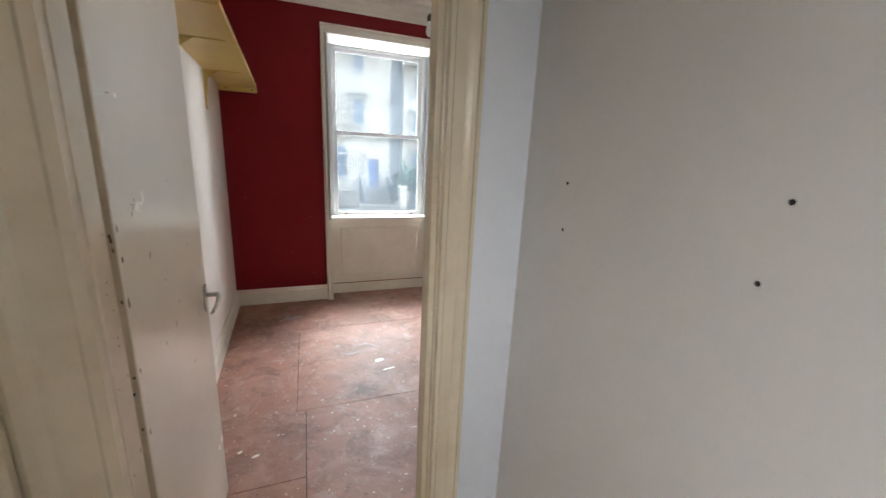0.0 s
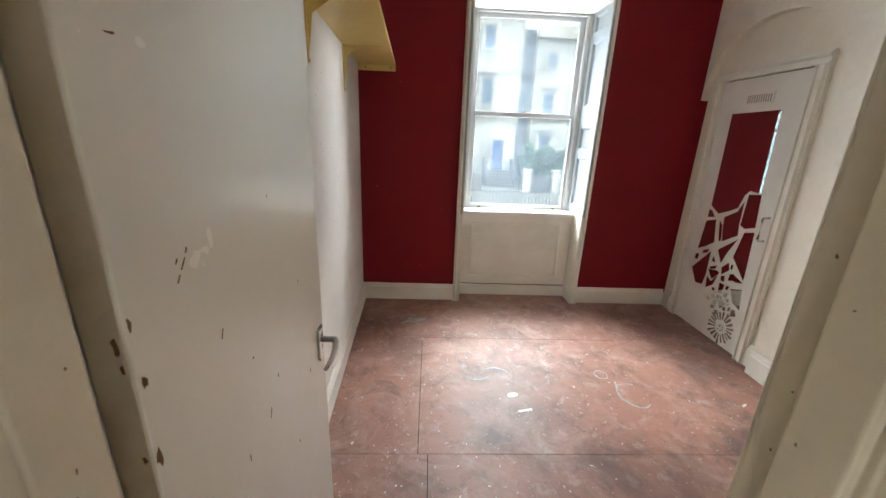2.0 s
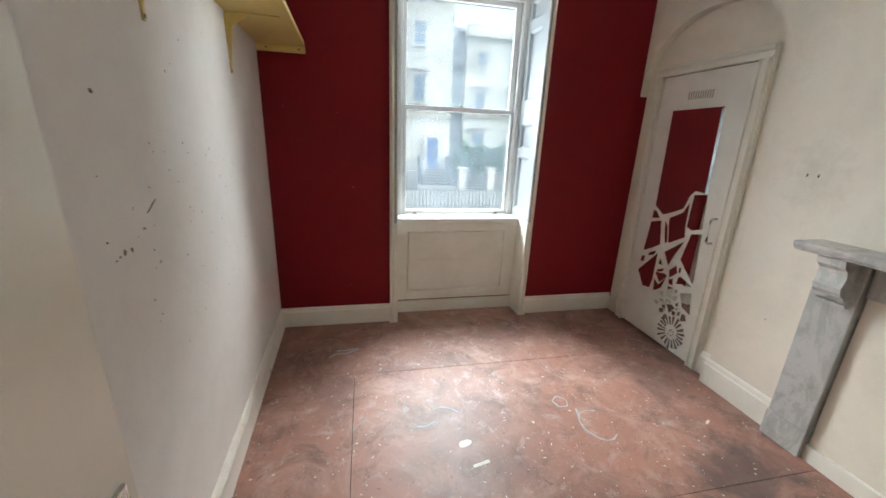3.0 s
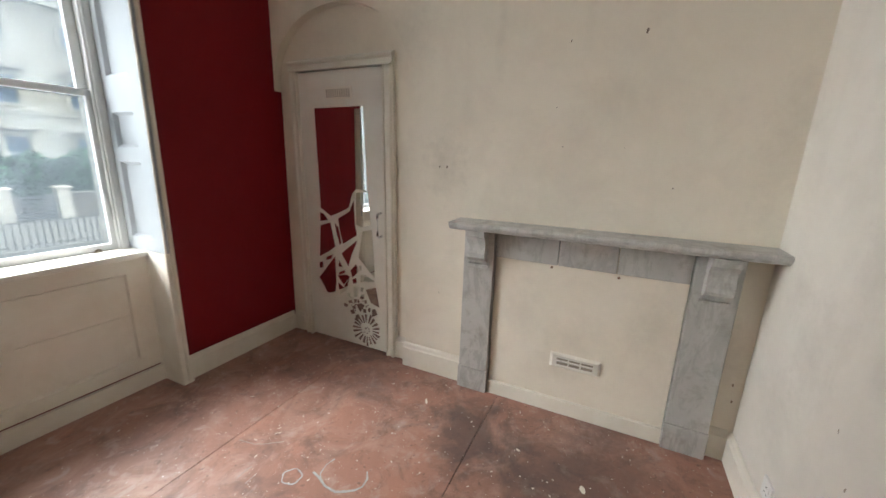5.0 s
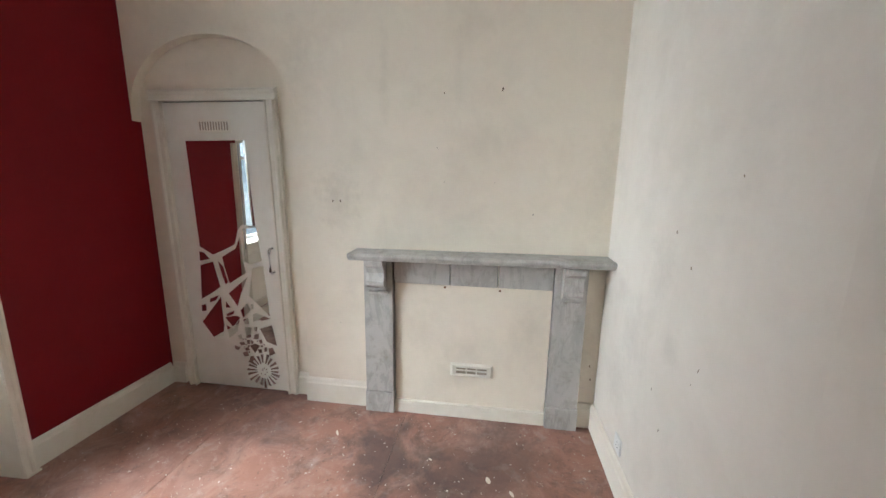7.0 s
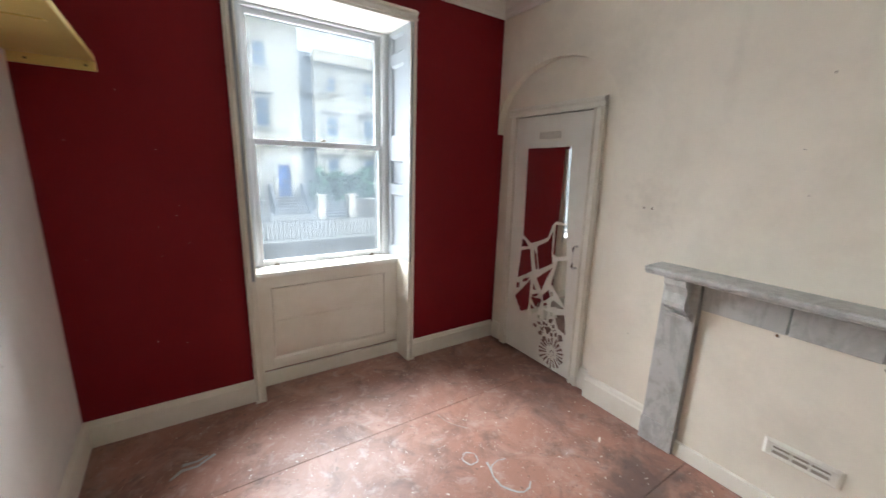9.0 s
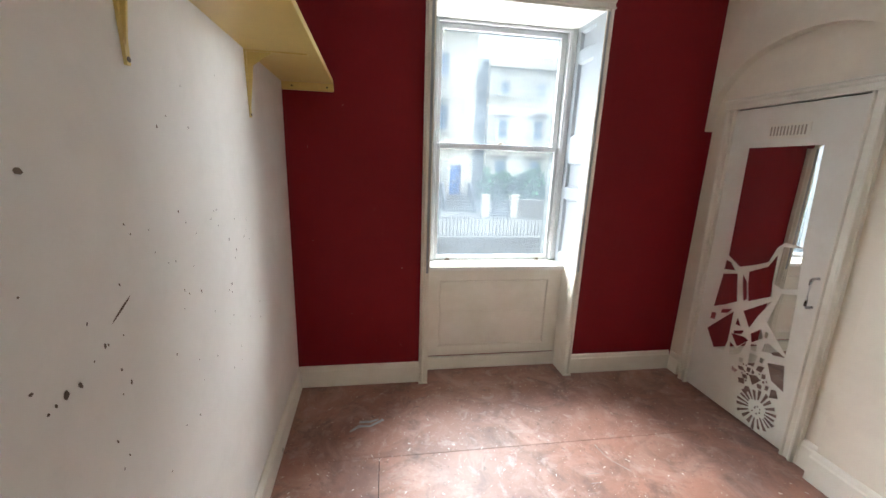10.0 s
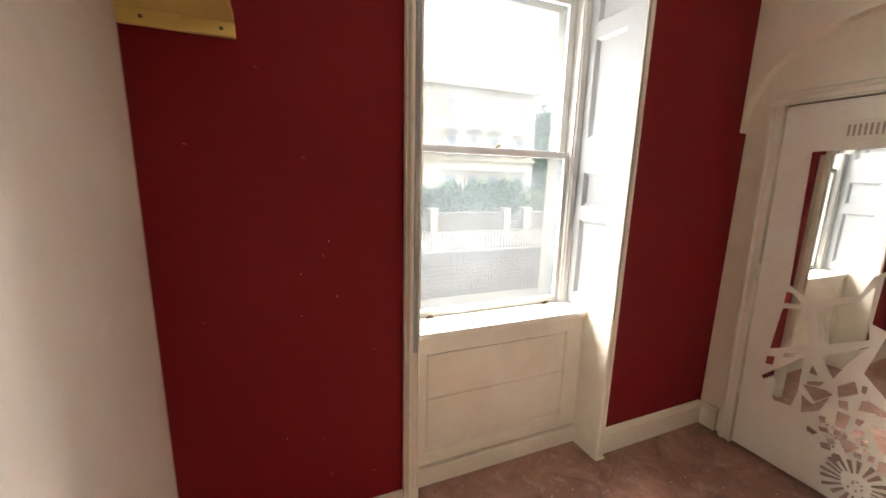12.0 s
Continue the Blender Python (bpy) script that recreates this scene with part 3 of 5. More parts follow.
frame_2 = empty("door_frame_2", (0, 0.4, 0), "cream gloss architrave of a hall door", "door frame", kind="structure")
prof = [(u, v * 1.3) for u, v in ARCH[::-1]]
part("architrave", sweep(prof, (-0.072, 0.905, 0), (-0.072, 0.905, 2.04), (1, 0, 0), (0, 1, 0)), FRAME_PAINT, frame_2)
part("architrave_head", sweep(prof, (-0.072, -0.1, 2.03), (-0.072, 1.0, 2.03), (1, 0, 0), (0, 0, 1)), FRAME_PAINT, frame_2)
door_2 = empty("door_2", (-0.03, 0.8, 0), "closed cream painted hall door with painted hinges", "door", kind="structure")
part("leaf", bevelled(boxes((-0.12, -0.078, -0.09, 0.897, 0.01, 2.02)), 0.003), DOOR_PAINT, door_2)
for z in (0.85, 1.75):
    part("hinge", tube([(-0.074, 0.9, z), (-0.074, 0.9, z + 0.1)], 0.007), GLOSS, door_2)

# fixing holes in the hall wall
for y, z in ((0.866, 1.476), (0.864, 1.372), (0.452, 1.483), (0.466, 1.375)):
    ob = mesh_ob("fixing_hole", tube([(1.0502, y, z), (1.0494, y, z), (1.0488, y, z)], [0.004, 0.0036, 0.002], 9), DARK)
    tagged(ob, "small dark fixing hole in the hall wall", "hole", "fixing holes in the hall wall", "structure")


# ---- window ----
def raised_panel(bm, x0, x1, z0, z1, y, sink, margin):
    """A sunk field with sloping margins, in the plane y = const, looking to -y."""
    o = [bm.verts.new((x, y, z)) for x, z in ((x0, z0), (x1, z0), (x1, z1), (x0, z1))]
    i = [bm.verts.new((x, y + sink, z)) for x, z in ((x0 + margin, z0 + margin), (x1 - margin, z0 + margin), (x1 - margin, z1 - margin), (x0 + margin, z1 - margin))]
    for k in range(4):
        bm.faces.new((o[k], o[(k + 1) % 4], i[(k + 1) % 4], i[k]))
    bm.faces.new(i)


def panelled(x0, x1, z0, z1, y, panels, thick=0.02, sink=0.012, margin=0.014):
    """A boarded face in the plane y, with sunk panels (x0, x1, z0, z1) stacked on one another."""
    bm = bmesh.new()
    px0, px1 = panels[0][0], panels[0][1]
    box(bm, x0, px0, y, y + thick, z0, z1)
    box(bm, px1, x1, y, y + thick, z0, z1)
    zs = [z0] + [v for p in panels for v in (p[2], p[3])] + [z1]
    for a, b in zip(zs[0::2], zs[1::2]):
        box(bm, px0, px1, y, y + thick, a, b)
    for p in panels:
        raised_panel(bm, p[0], p[1], p[2], p[3], y, sink, margin)
    bmesh.ops.remove_doubles(bm, verts=bm.verts, dist=0.00001)
    bmesh.ops.recalc_face_normals(bm, faces=bm.faces)
    return bm


def turned(bm, m):
    bmesh.ops.transform(bm, matrix=m, verts=bm.verts)
    return bm


def sash_window():
    w = empty("window_1", (1.29, RED_Y, 0), "tall cream painted sash window with dusty panes", "window", kind="structure")
    aw, ad = 0.06, 1.7
    architrave(w, WIN_L, -1, RED_Y, -1, WIN_TOP + 0.015, 0, aw, depth=ad)
    architrave(w, WIN_R, 1, RED_Y, -1, WIN_TOP + 0.015, 0, aw, depth=ad)
    head(w, WIN_L - aw, WIN_R + aw, RED_Y, -1, WIN_TOP + 0.015, 0.07, depth=ad)
    for x in (WIN_L - aw - 0.003, WIN_R - 0.003):
        part("plinth", bevelled(boxes((x, x + aw + 0.006, RED_Y - 0.056, RED_Y, 0, 0.012)), 0.003), GLOSS, w)
    # splayed shutter linings
    def lining(x_front, x_back, mirror):
        length = 0.40
        panels = [(0.1, 0.30, 0.945, 1.39), (0.1, 0.30, 1.47, 1.66), (0.1, 0.30, 1.85, 2.37), (0.1, 0.30, 2.45, 2.58)]
        bm = panelled(0, length, 0.868, WIN_TOP, 0, panels, 0.026, 0.02, 0.016)
        board = bmesh.new()
        box(board, 0, length, -0.002, 0.02, 0, 0.865)
        ang = math.atan2(x_back - x_front, length)
        m = Matrix.Translation((x_front, RED_Y - 0.045, 0)) @ Matrix.Rotation(math.pi / 2 - ang, 4, "Z")
        if mirror:
            m = m @ Matrix.Diagonal((1, -1, 1, 1))
        bm = turned(bm, m)
        bmesh.ops.recalc_face_normals(bm, faces=bm.faces)
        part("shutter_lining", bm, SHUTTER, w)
        board = turned(board, m)
        bmesh.ops.recalc_face_normals(board, faces=board.faces)
        part("lining_board", board, GLOSS, w)
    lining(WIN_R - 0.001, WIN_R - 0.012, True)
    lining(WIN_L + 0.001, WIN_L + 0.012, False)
    part("soffit", boxes((WIN_L, WIN_R, RED_Y - 0.04, 4.5, WIN_TOP, WIN_TOP + 0.05)), WHITE_GLOSS, w)
    part("head_board", boxes((WIN_L - 0.03, WIN_R + 0.03, 4.5005, 4.60, 2.608, 2.652)), SASH_PAINT, w)
    part("outer_reveal", boxes((WIN_L - 0.034, WIN_L + 0.02, 4.622, OUT_Y + 0.01, 0.83, 2.65)), RENDER_STONE, w)
    part("outer_reveal", boxes((WIN_R - 0.02, WIN_R + 0.034, 4.622, OUT_Y + 0.01, 0.83, 2.65)), RENDER_STONE, w)
    part("outer_lintel", boxes((WIN_L + 0.021, WIN_R - 0.021, 4.622, OUT_Y + 0.01, 2.61, 2.655)), RENDER_STONE, w)
    part("outer_sill", boxes((WIN_L - 0.03, WIN_R + 0.03, 4.535, OUT_Y + 0.06, 0.815, 0.829)), STONE, w)
    # box frame
    x0, x1, z0, z1 = 0.80, 1.795, 0.832, 2.625
    part("pulley_stile", bevelled(boxes((WIN_L - 0.034, x0, 4.455, 4.62, 0.82, WIN_TOP + 0.049)), 0.004), SASH_PAINT, w)
    part("pulley_stile", bevelled(boxes((x1, WIN_R + 0.034, 4.455, 4.62, 0.82, WIN_TOP + 0.049)), 0.004), SASH_PAINT, w)
    part("staff_bead", bevelled(boxes((x0 - 0.002, x0 + 0.012, 4.465, 4.483, 0.86, WIN_TOP)), 0.004), SASH_PAINT, w)
    part("staff_bead", bevelled(boxes((x1 - 0.012, x1 + 0.002, 4.465, 4.483, 0.86, WIN_TOP)), 0.004), SASH_PAINT, w)
    part("staff_bead", bevelled(boxes((x0, x1, 4.465, 4.483, WIN_TOP - 0.02, WIN_TOP)), 0.004), SASH_PAINT, w)

    def sash(y, za, zb, left, right, low, high):
        s = part("sash", bevelled(boxes((x0 + 0.001, left, y, y + 0.042, za, zb)), 0.004), SASH_PAINT, w)
        part("stile", bevelled(boxes((right, x1 - 0.001, y, y + 0.042, za, zb)), 0.004), SASH_PAINT, s)
        part("rail", bevelled(boxes((left, right, y, y + 0.042, za, low)), 0.004), SASH_PAINT, s)
        part("rail", bevelled(boxes((left, right, y, y + 0.042, high, zb)), 0.004), SASH_PAINT, s)
        pane = part("pane", boxes((left, right, y + 0.022, y + 0.025, low, high)), PANE, s, "dusty glass pane")
        pane.visible_shadow = False
        return s
    low = sash(4.487, z0 + 0.004, 1.775, 0.842, 1.758, 0.902, 1.738)
    sash(4.532, 1.736, z1 - 0.02, 0.842, 1.746, 1.776, 2.566)
    for x in (0.925, 1.68):
        lift = part("sash_lift", bevelled(boxes((x - 0.02, x + 0.02, 4.466, 4.488, 0.862, 0.868)), 0.002), BRONZE, low, "tarnished metal finger lift")
        part("lift_plate", tube([(x - 0.012, 4.468, 0.874), (x - 0.004, 4.462, 0.880), (x + 0.006, 4.462, 0.880), (x + 0.014, 4.468, 0.874)], 0.005, 8), BRONZE, low)
    part("fastener", tube([(1.30, 4.50, 1.776), (1.305, 4.50, 1.786), (1.33, 4.505, 1.79)], 0.007, 8), BRONZE, low)
    # sill, apron and its skirting
    part("window_sill", bevelled(boxes((WIN_L + 0.004, WIN_R - 0.004, 4.278, 4.487, 0.832, 0.864)), 0.006, 3), WHITE_GLOSS, w)
    apron = panelled(WIN_L + 0.006, WIN_R - 0.006, 0.118, 0.832, 4.296, [(0.845, 1.722, 0.2, 0.748)], 0.02, 0.012, 0.01)
    a = part("apron", apron, GLOSS, w, "cream panelled apron below the sill")
    part("apron_board", bevelled(boxes((0.858, 1.71, 4.303, 4.309, 0.212, 0.492)), 0.002), GLOSS, a)
    part("apron_board", bevelled(boxes((0.858, 1.71, 4.303, 4.309, 0.495, 0.736)), 0.002), GLOSS, a)
    part("apron_skirting", bevelled(boxes((WIN_L + 0.006, WIN_R - 0.006, 4.282, 4.31, 0.0, 0.106)), 0.004), GLOSS, a)
    part("apron_rail", bevelled(boxes((0.83, 1.735, 4.289, 4.297, 0.15, 0.2)), 0.003), GLOSS, a)


sash_window()

# ---- cupboard door with broken-mirror mosaic ----
CX = 2.79
frame_3 = empty("door_frame_3", (RECESS_X, 3.57, 0), "cream painted moulded frame around the cupboard door", "door frame", kind="structure")
prof = [(u * 1.4, v * 0.78) for u, v in ARCH[::-1]]
LEAN = 0.018


def leaned(bm):
    """Sheared to fit the camera's view: the head stands a little further towards the window than the foot."""
    for v in bm.verts:
        v.co.y += LEAN * (v.co.z - 1.0)
    return bm


part("architrave", leaned(sweep(prof, (RECESS_X, 3.201, 0), (RECESS_X, 3.201, 2.042), (-1, 0, 0), (0, -1, 0))), GLOSS, frame_3)
part("architrave", leaned(sweep(prof, (RECESS_X, 3.943, 0), (RECESS_X, 3.943, 2.042), (-1, 0, 0), (0, 1, 0))), GLOSS, frame_3)
part("architrave_head", leaned(sweep(prof, (RECESS_X, 3.123, 2.042), (RECESS_X, 4.021, 2.042), (-1, 0, 0), (0, 0, 1))), GLOSS, frame_3)
# Dark strips laid on the wall imitate the shade in the leaf's gap.
part("gap_shade", leaned(boxes((RECESS_X - 0.0012, RECESS_X - 0.0002, 3.199, 3.207, 0.0, 2.045), (RECESS_X - 0.0012, RECESS_X - 0.0002, 3.936, 3.945, 0.0, 2.045), (RECESS_X - 0.0012, RECESS_X - 0.0002, 3.207, 3.936, 2.036, 2.045), (RECESS_X - 0.0012, RECESS_X - 0.0002, 3.207, 3.936, 0, 0.012))), DARK, frame_3, "dark strips standing in for the shaded gap around the leaf")
cupboard = empty("door_3", (CX, 3.57, 0), "cream cupboard door with broken mirror mosaic and vent", "door", kind="structure")
leaf = part("leaf", leaned(bevelled(boxes((CX, CX + 0.018, 3.2065, 3.9375, 0.012, 2.036)), 0.003)), WHITE_GLOSS, cupboard)
for z in (0.35, 1.1, 1.8):
    part("hinge", leaned(tube([(CX - 0.004, 3.941, z), (CX - 0.004, 3.941, z + 0.07)], 0.005)), GLOSS, cupboard)
vent = part("vent", leaned(bevelled(boxes((CX - 0.006, CX, 3.452, 3.688, 1.842, 1.928)), 0.002)), GLOSS, cupboard, "painted vent grille")
for i in range(11):
    y = 3.472 + i * 0.0195
    # Raised grey-brown bars imitate the shade inside the slots.
    part("slot", leaned(boxes((CX - 0.0068, CX - 0.0058, y, y + 0.009, 1.858, 1.912))), SMEAR_SLOT, vent)
dh = part("handle", leaned(tube([(CX, 3.238, 0.915), (CX - 0.036, 3.238, 0.915), (CX - 0.046, 3.238, 0.928), (CX - 0.046, 3.238, 1.068), (CX - 0.036, 3.238, 1.082), (CX, 3.238, 1.082)], 0.008)), CHROME, cupboard, "dull metal bow handle")
tilt_rng = random.Random(11)
taken = []


def shard(*pts, thick=0.004):
    """One piece of broken mirror, glued on with a slight tilt of its own."""
    bm = plate(pts, "x", CX - 0.0008, -thick)
    c = Vector((CX, sum(p[0] for p in pts) / len(pts), sum(p[1] for p in pts) / len(pts)))
    taken.append((c.y, c.z, max(math.hypot(p[0] - c.y, p[1] - c.z) for p in pts) * 0.8))
    a, b = tilt_rng.uniform(-0.004, 0.004), tilt_rng.uniform(-0.004, 0.004)
    for v in bm.verts:
        v.co.x += a * (v.co.y - c.y) + b * (v.co.z - c.z)
    return part("mirror_shard", bm, MIRROR, cupboard)


def bevel(outer, inner):
    """The ground sloping edge of the unbroken mirror piece."""
    bm = bmesh.new()
    front = [bm.verts.new((CX - 0.0022, y, z)) for y, z in outer] + [bm.verts.new((CX - 0.0047, y, z)) for y, z in inner[::-1]]
    back = [bm.verts.new((CX - 0.0008, v.co.y, v.co.z)) for v in front]
    bm.faces.new(front)
    bm.faces.new(back[::-1])
    for i in range(4):
        bm.faces.new((front[i], front[(i + 1) % 4], back[(i + 1) % 4], back[i]))
    bmesh.ops.recalc_face_normals(bm, faces=bm.faces)
    return part("mirror_bevel", bm, MIRROR, cupboard)


RIM = ((3.790, 1.075), (3.811, 1.791), (3.381, 1.796), (3.354, 1.231))
FIELD = ((3.773, 1.066), (3.794, 1.773), (3.398, 1.778), (3.372, 1.233))
for i in range(3):
    bevel(RIM[i:i + 2], FIELD[i:i + 2])
shard(FIELD[1], FIELD[2], FIELD[3], (3.449, 1.239), (3.487, 1.199), (3.517, 1.100), (3.597, 1.059), (3.691, 1.020), FIELD[0])
shard((3.796, 1.039), (3.761, 1.031), (3.719, 0.987), (3.798, 0.971))
shard((3.798, 0.939), (3.698, 0.970), (3.659, 0.786), (3.733, 0.735), (3.818, 0.688))
shard((3.659, 0.976), (3.623, 0.938), (3.597, 0.824), (3.616, 0.807), (3.638, 0.880))
shard((3.622, 1.007), (3.514, 1.071), (3.474, 1.156), (3.466, 0.978), (3.451, 0.899), (3.583, 0.817), (3.612, 0.932))
shard((3.452, 1.211), (3.348, 1.225), (3.325, 0.990), (3.409, 0.962), (3.454, 0.979))
shard((3.442, 0.870), (3.503, 0.746), (3.538, 0.649), (3.599, 0.741))
shard((3.400, 0.935), (3.317, 0.956), (3.298, 0.661), (3.297, 0.590), (3.440, 0.730))
shard((3.824, 0.640), (3.789, 0.649), (3.790, 0.600), (3.826, 0.591))
shard((3.751, 0.692), (3.681, 0.723), (3.703, 0.684), (3.755, 0.663))
shard((3.832, 0.512), (3.664, 0.710), (3.660, 0.497), (3.676, 0.409), (3.752, 0.397))
shard((3.626, 0.681), (3.595, 0.634), (3.632, 0.632))
shard((3.633, 0.584), (3.567, 0.616), (3.577, 0.587), (3.629, 0.564))
shard((3.518, 0.618), (3.463, 0.676), (3.441, 0.622), (3.503, 0.563))
shard((3.436, 0.670), (3.416, 0.671), (3.417, 0.630), (3.433, 0.634))
shard((3.423, 0.595), (3.388, 0.604), (3.351, 0.565), (3.429, 0.539))
shard((3.504, 0.549), (3.468, 0.565), (3.459, 0.517), (3.494, 0.515))
shard((3.497, 0.494), (3.447, 0.496), (3.455, 0.418), (3.492, 0.409))
shard((3.426, 0.498), (3.398, 0.499), (3.409, 0.463), (3.429, 0.469))
shard((3.425, 0.441), (3.389, 0.450), (3.400, 0.407), (3.436, 0.405))
shard((3.591, 0.345), (3.546, 0.333), (3.563, 0.310), (3.591, 0.316))
shard((3.552, 0.369), (3.516, 0.378), (3.504, 0.357), (3.541, 0.348))
shard((3.560, 0.426), (3.531, 0.435), (3.528, 0.399), (3.549, 0.398))
shard((3.469, 0.352), (3.425, 0.370), (3.391, 0.357), (3.433, 0.297))
shard((3.323, 0.340), (3.294, 0.349), (3.273, 0.307), (3.321, 0.282))
shard((3.533, 0.290), (3.495, 0.307), (3.485, 0.271), (3.521, 0.262))
shard((3.514, 0.328), (3.485, 0.340), (3.473, 0.316), (3.502, 0.307))
shard((3.470, 0.272), (3.445, 0.245), (3.461, 0.222), (3.480, 0.250))
shard((3.408, 0.327), (3.380, 0.329), (3.376, 0.300), (3.404, 0.299))
shard((3.357, 0.345), (3.336, 0.349), (3.339, 0.317), (3.358, 0.313))
shard((3.394, 0.400), (3.372, 0.409), (3.368, 0.380), (3.390, 0.372))
shard((3.493, 0.394), (3.465, 0.396), (3.468, 0.367), (3.489, 0.363))
shard((3.455, 0.399), (3.438, 0.383), (3.447, 0.365), (3.460, 0.370))
shard((3.646, 0.559), (3.553, 0.576), (3.525, 0.565), (3.588, 0.489))
shard((3.641, 0.498), (3.590, 0.471), (3.532, 0.553), (3.560, 0.453), (3.628, 0.399))
shard((3.379, 0.488), (3.286, 0.522), (3.257, 0.367), (3.334, 0.392))
shard((3.410, 0.608), (3.340, 0.587), (3.294, 0.570), (3.363, 0.550))


def ragged(cy, cz, r, rng):
    k = rng.randint(4, 5)
    a0 = rng.uniform(0, 6.28)
    return [(cy + r * rng.uniform(0.7, 1.0) * math.cos(a0 + 2 * math.pi * i / k), cz + r * rng.uniform(0.7, 1.1) * math.sin(a0 + 2 * math.pi * i / k)) for i in range(k)]


def small_shards():
    """The fine splinters between the large pieces and the sun-like rosette, packed without overlap."""
    rng = random.Random(7)
    placed = []
    for tries in range(900):
        t = rng.random()
        cz = 0.40 - 0.14 * t
        cy = 3.46 - 0.07 * t + rng.uniform(-0.09, 0.09)
        r = rng.uniform(0.006, 0.013)
        if math.hypot(cy - 3.375, cz - 0.163) < 0.15 + r or any(math.hypot(cy - y, cz - z) < r + q for y, z, q in taken):
            continue
        if all(math.hypot(cy - p[0], cz - p[1]) > (r + p[2]) * 0.95 + 0.003 for p in placed):
            placed.append((cy, cz, r))
            shard(*ragged(cy, cz, r, rng))
    for i in range(20):
        a = 2 * math.pi * i / 20 + rng.uniform(-0.05, 0.05)
        r0, r1 = 0.058 + rng.uniform(-0.006, 0.006), rng.uniform(0.115, 0.148)
        d = rng.uniform(0.36, 0.58) * math.pi / 20
        shard(*[(3.375 + r * math.cos(b), 0.163 + r * math.sin(b)) for r, b in ((r0, a - d), (r1, a - d * 1.1), (r1 * 0.97, a + d), (r0, a + d * 0.8))])
    for i in range(7):
        a, r = 0.9 * i, 0.010 + 0.0042 * i
        shard(*ragged(3.375 + r * math.cos(a), 0.163 + r * math.sin(a), 0.0065, rng))


small_shards()


# ---- fireplace ----
def fireplace():
    f = empty("fireplace_surround", (2.7, 1.86, 0), "grey veined marble fireplace surround, boarded up", "fireplace")
    fx = 2.685
    for y0, y1 in ((2.366, 2.558), (1.176, 1.371)):
        pil = part("pilaster", bevelled(boxes((fx, BREAST_X, y0 + 0.002, y1 - 0.002, 0.152, 1.078)), 0.004), MARBLE, f)
        part("plinth", bevelled(boxes((fx - 0.008, BREAST_X, y0 - 0.002, y1 + 0.002, 0, 0.15)), 0.004), MARBLE, pil)
        c = (y0 + y1) / 2
        curve = [(0.0, 0.0), (0.0, -0.2), (0.018, -0.205), (0.018, -0.19), (0.03, -0.185), (0.042, -0.165), (0.046, -0.14), (0.04, -0.115), (0.036, -0.09), (0.042, -0.06), (0.058, -0.04), (0.062, -0.015), (0.062, 0.0)]
        bm = sweep([(u * 1.5, v) for u, v in curve], (fx, c - 0.056, 1.078), (fx, c + 0.056, 1.078), (-1, 0, 0))
        part("corbel", bm, MARBLE, pil)
        part("corbel_base", bevelled(boxes((fx - 0.014, fx, c - 0.062, c + 0.062, 0.838, 0.856)), 0.003), MARBLE, pil)
    for y0, y1 in ((1.373, 1.702), (1.704, 2.0), (2.002, 2.364)):
        part("frieze_block", bevelled(boxes((fx + 0.018, BREAST_X, y0 + 0.0022, y1 - 0.0022, 0.912, 1.078)), 0.004), MARBLE, f)
    shelf_prof = [(0, 0), (0.155, 0.0), (0.168, 0.008), (0.168, 0.012), (0.178, 0.02), (0.182, 0.034), (0.176, 0.044), (0, 0.046)]
    bm = sweep([(u + 0.045, v) for u, v in shelf_prof] , (BREAST_X + 0.045, NEAR_Y + 0.002, 1.078), (BREAST_X + 0.045, 2.615, 1.078), (-1, 0, 0))
    for v in bm.verts:
        v.co.z += 0.006 * math.sin(v.co.y * 2.0)
    part("mantel_shelf", bm, MARBLE, f, "thick marble shelf with worn moulded edge")
    panel = part("infill_panel", boxes((2.716, BREAST_X, 1.374, 2.358, 0.092, 0.911)), CREAM_WALL, f, "cream painted board closing the opening")
    for y, z in ((2.035, 0.895), (1.69, 0.89)):
        part("screw_hole", tube([(2.7155, y, z), (2.713, y, z), (2.711, y, z)], [0.008, 0.007, 0.004], 8), CHIP, panel)


fireplace()


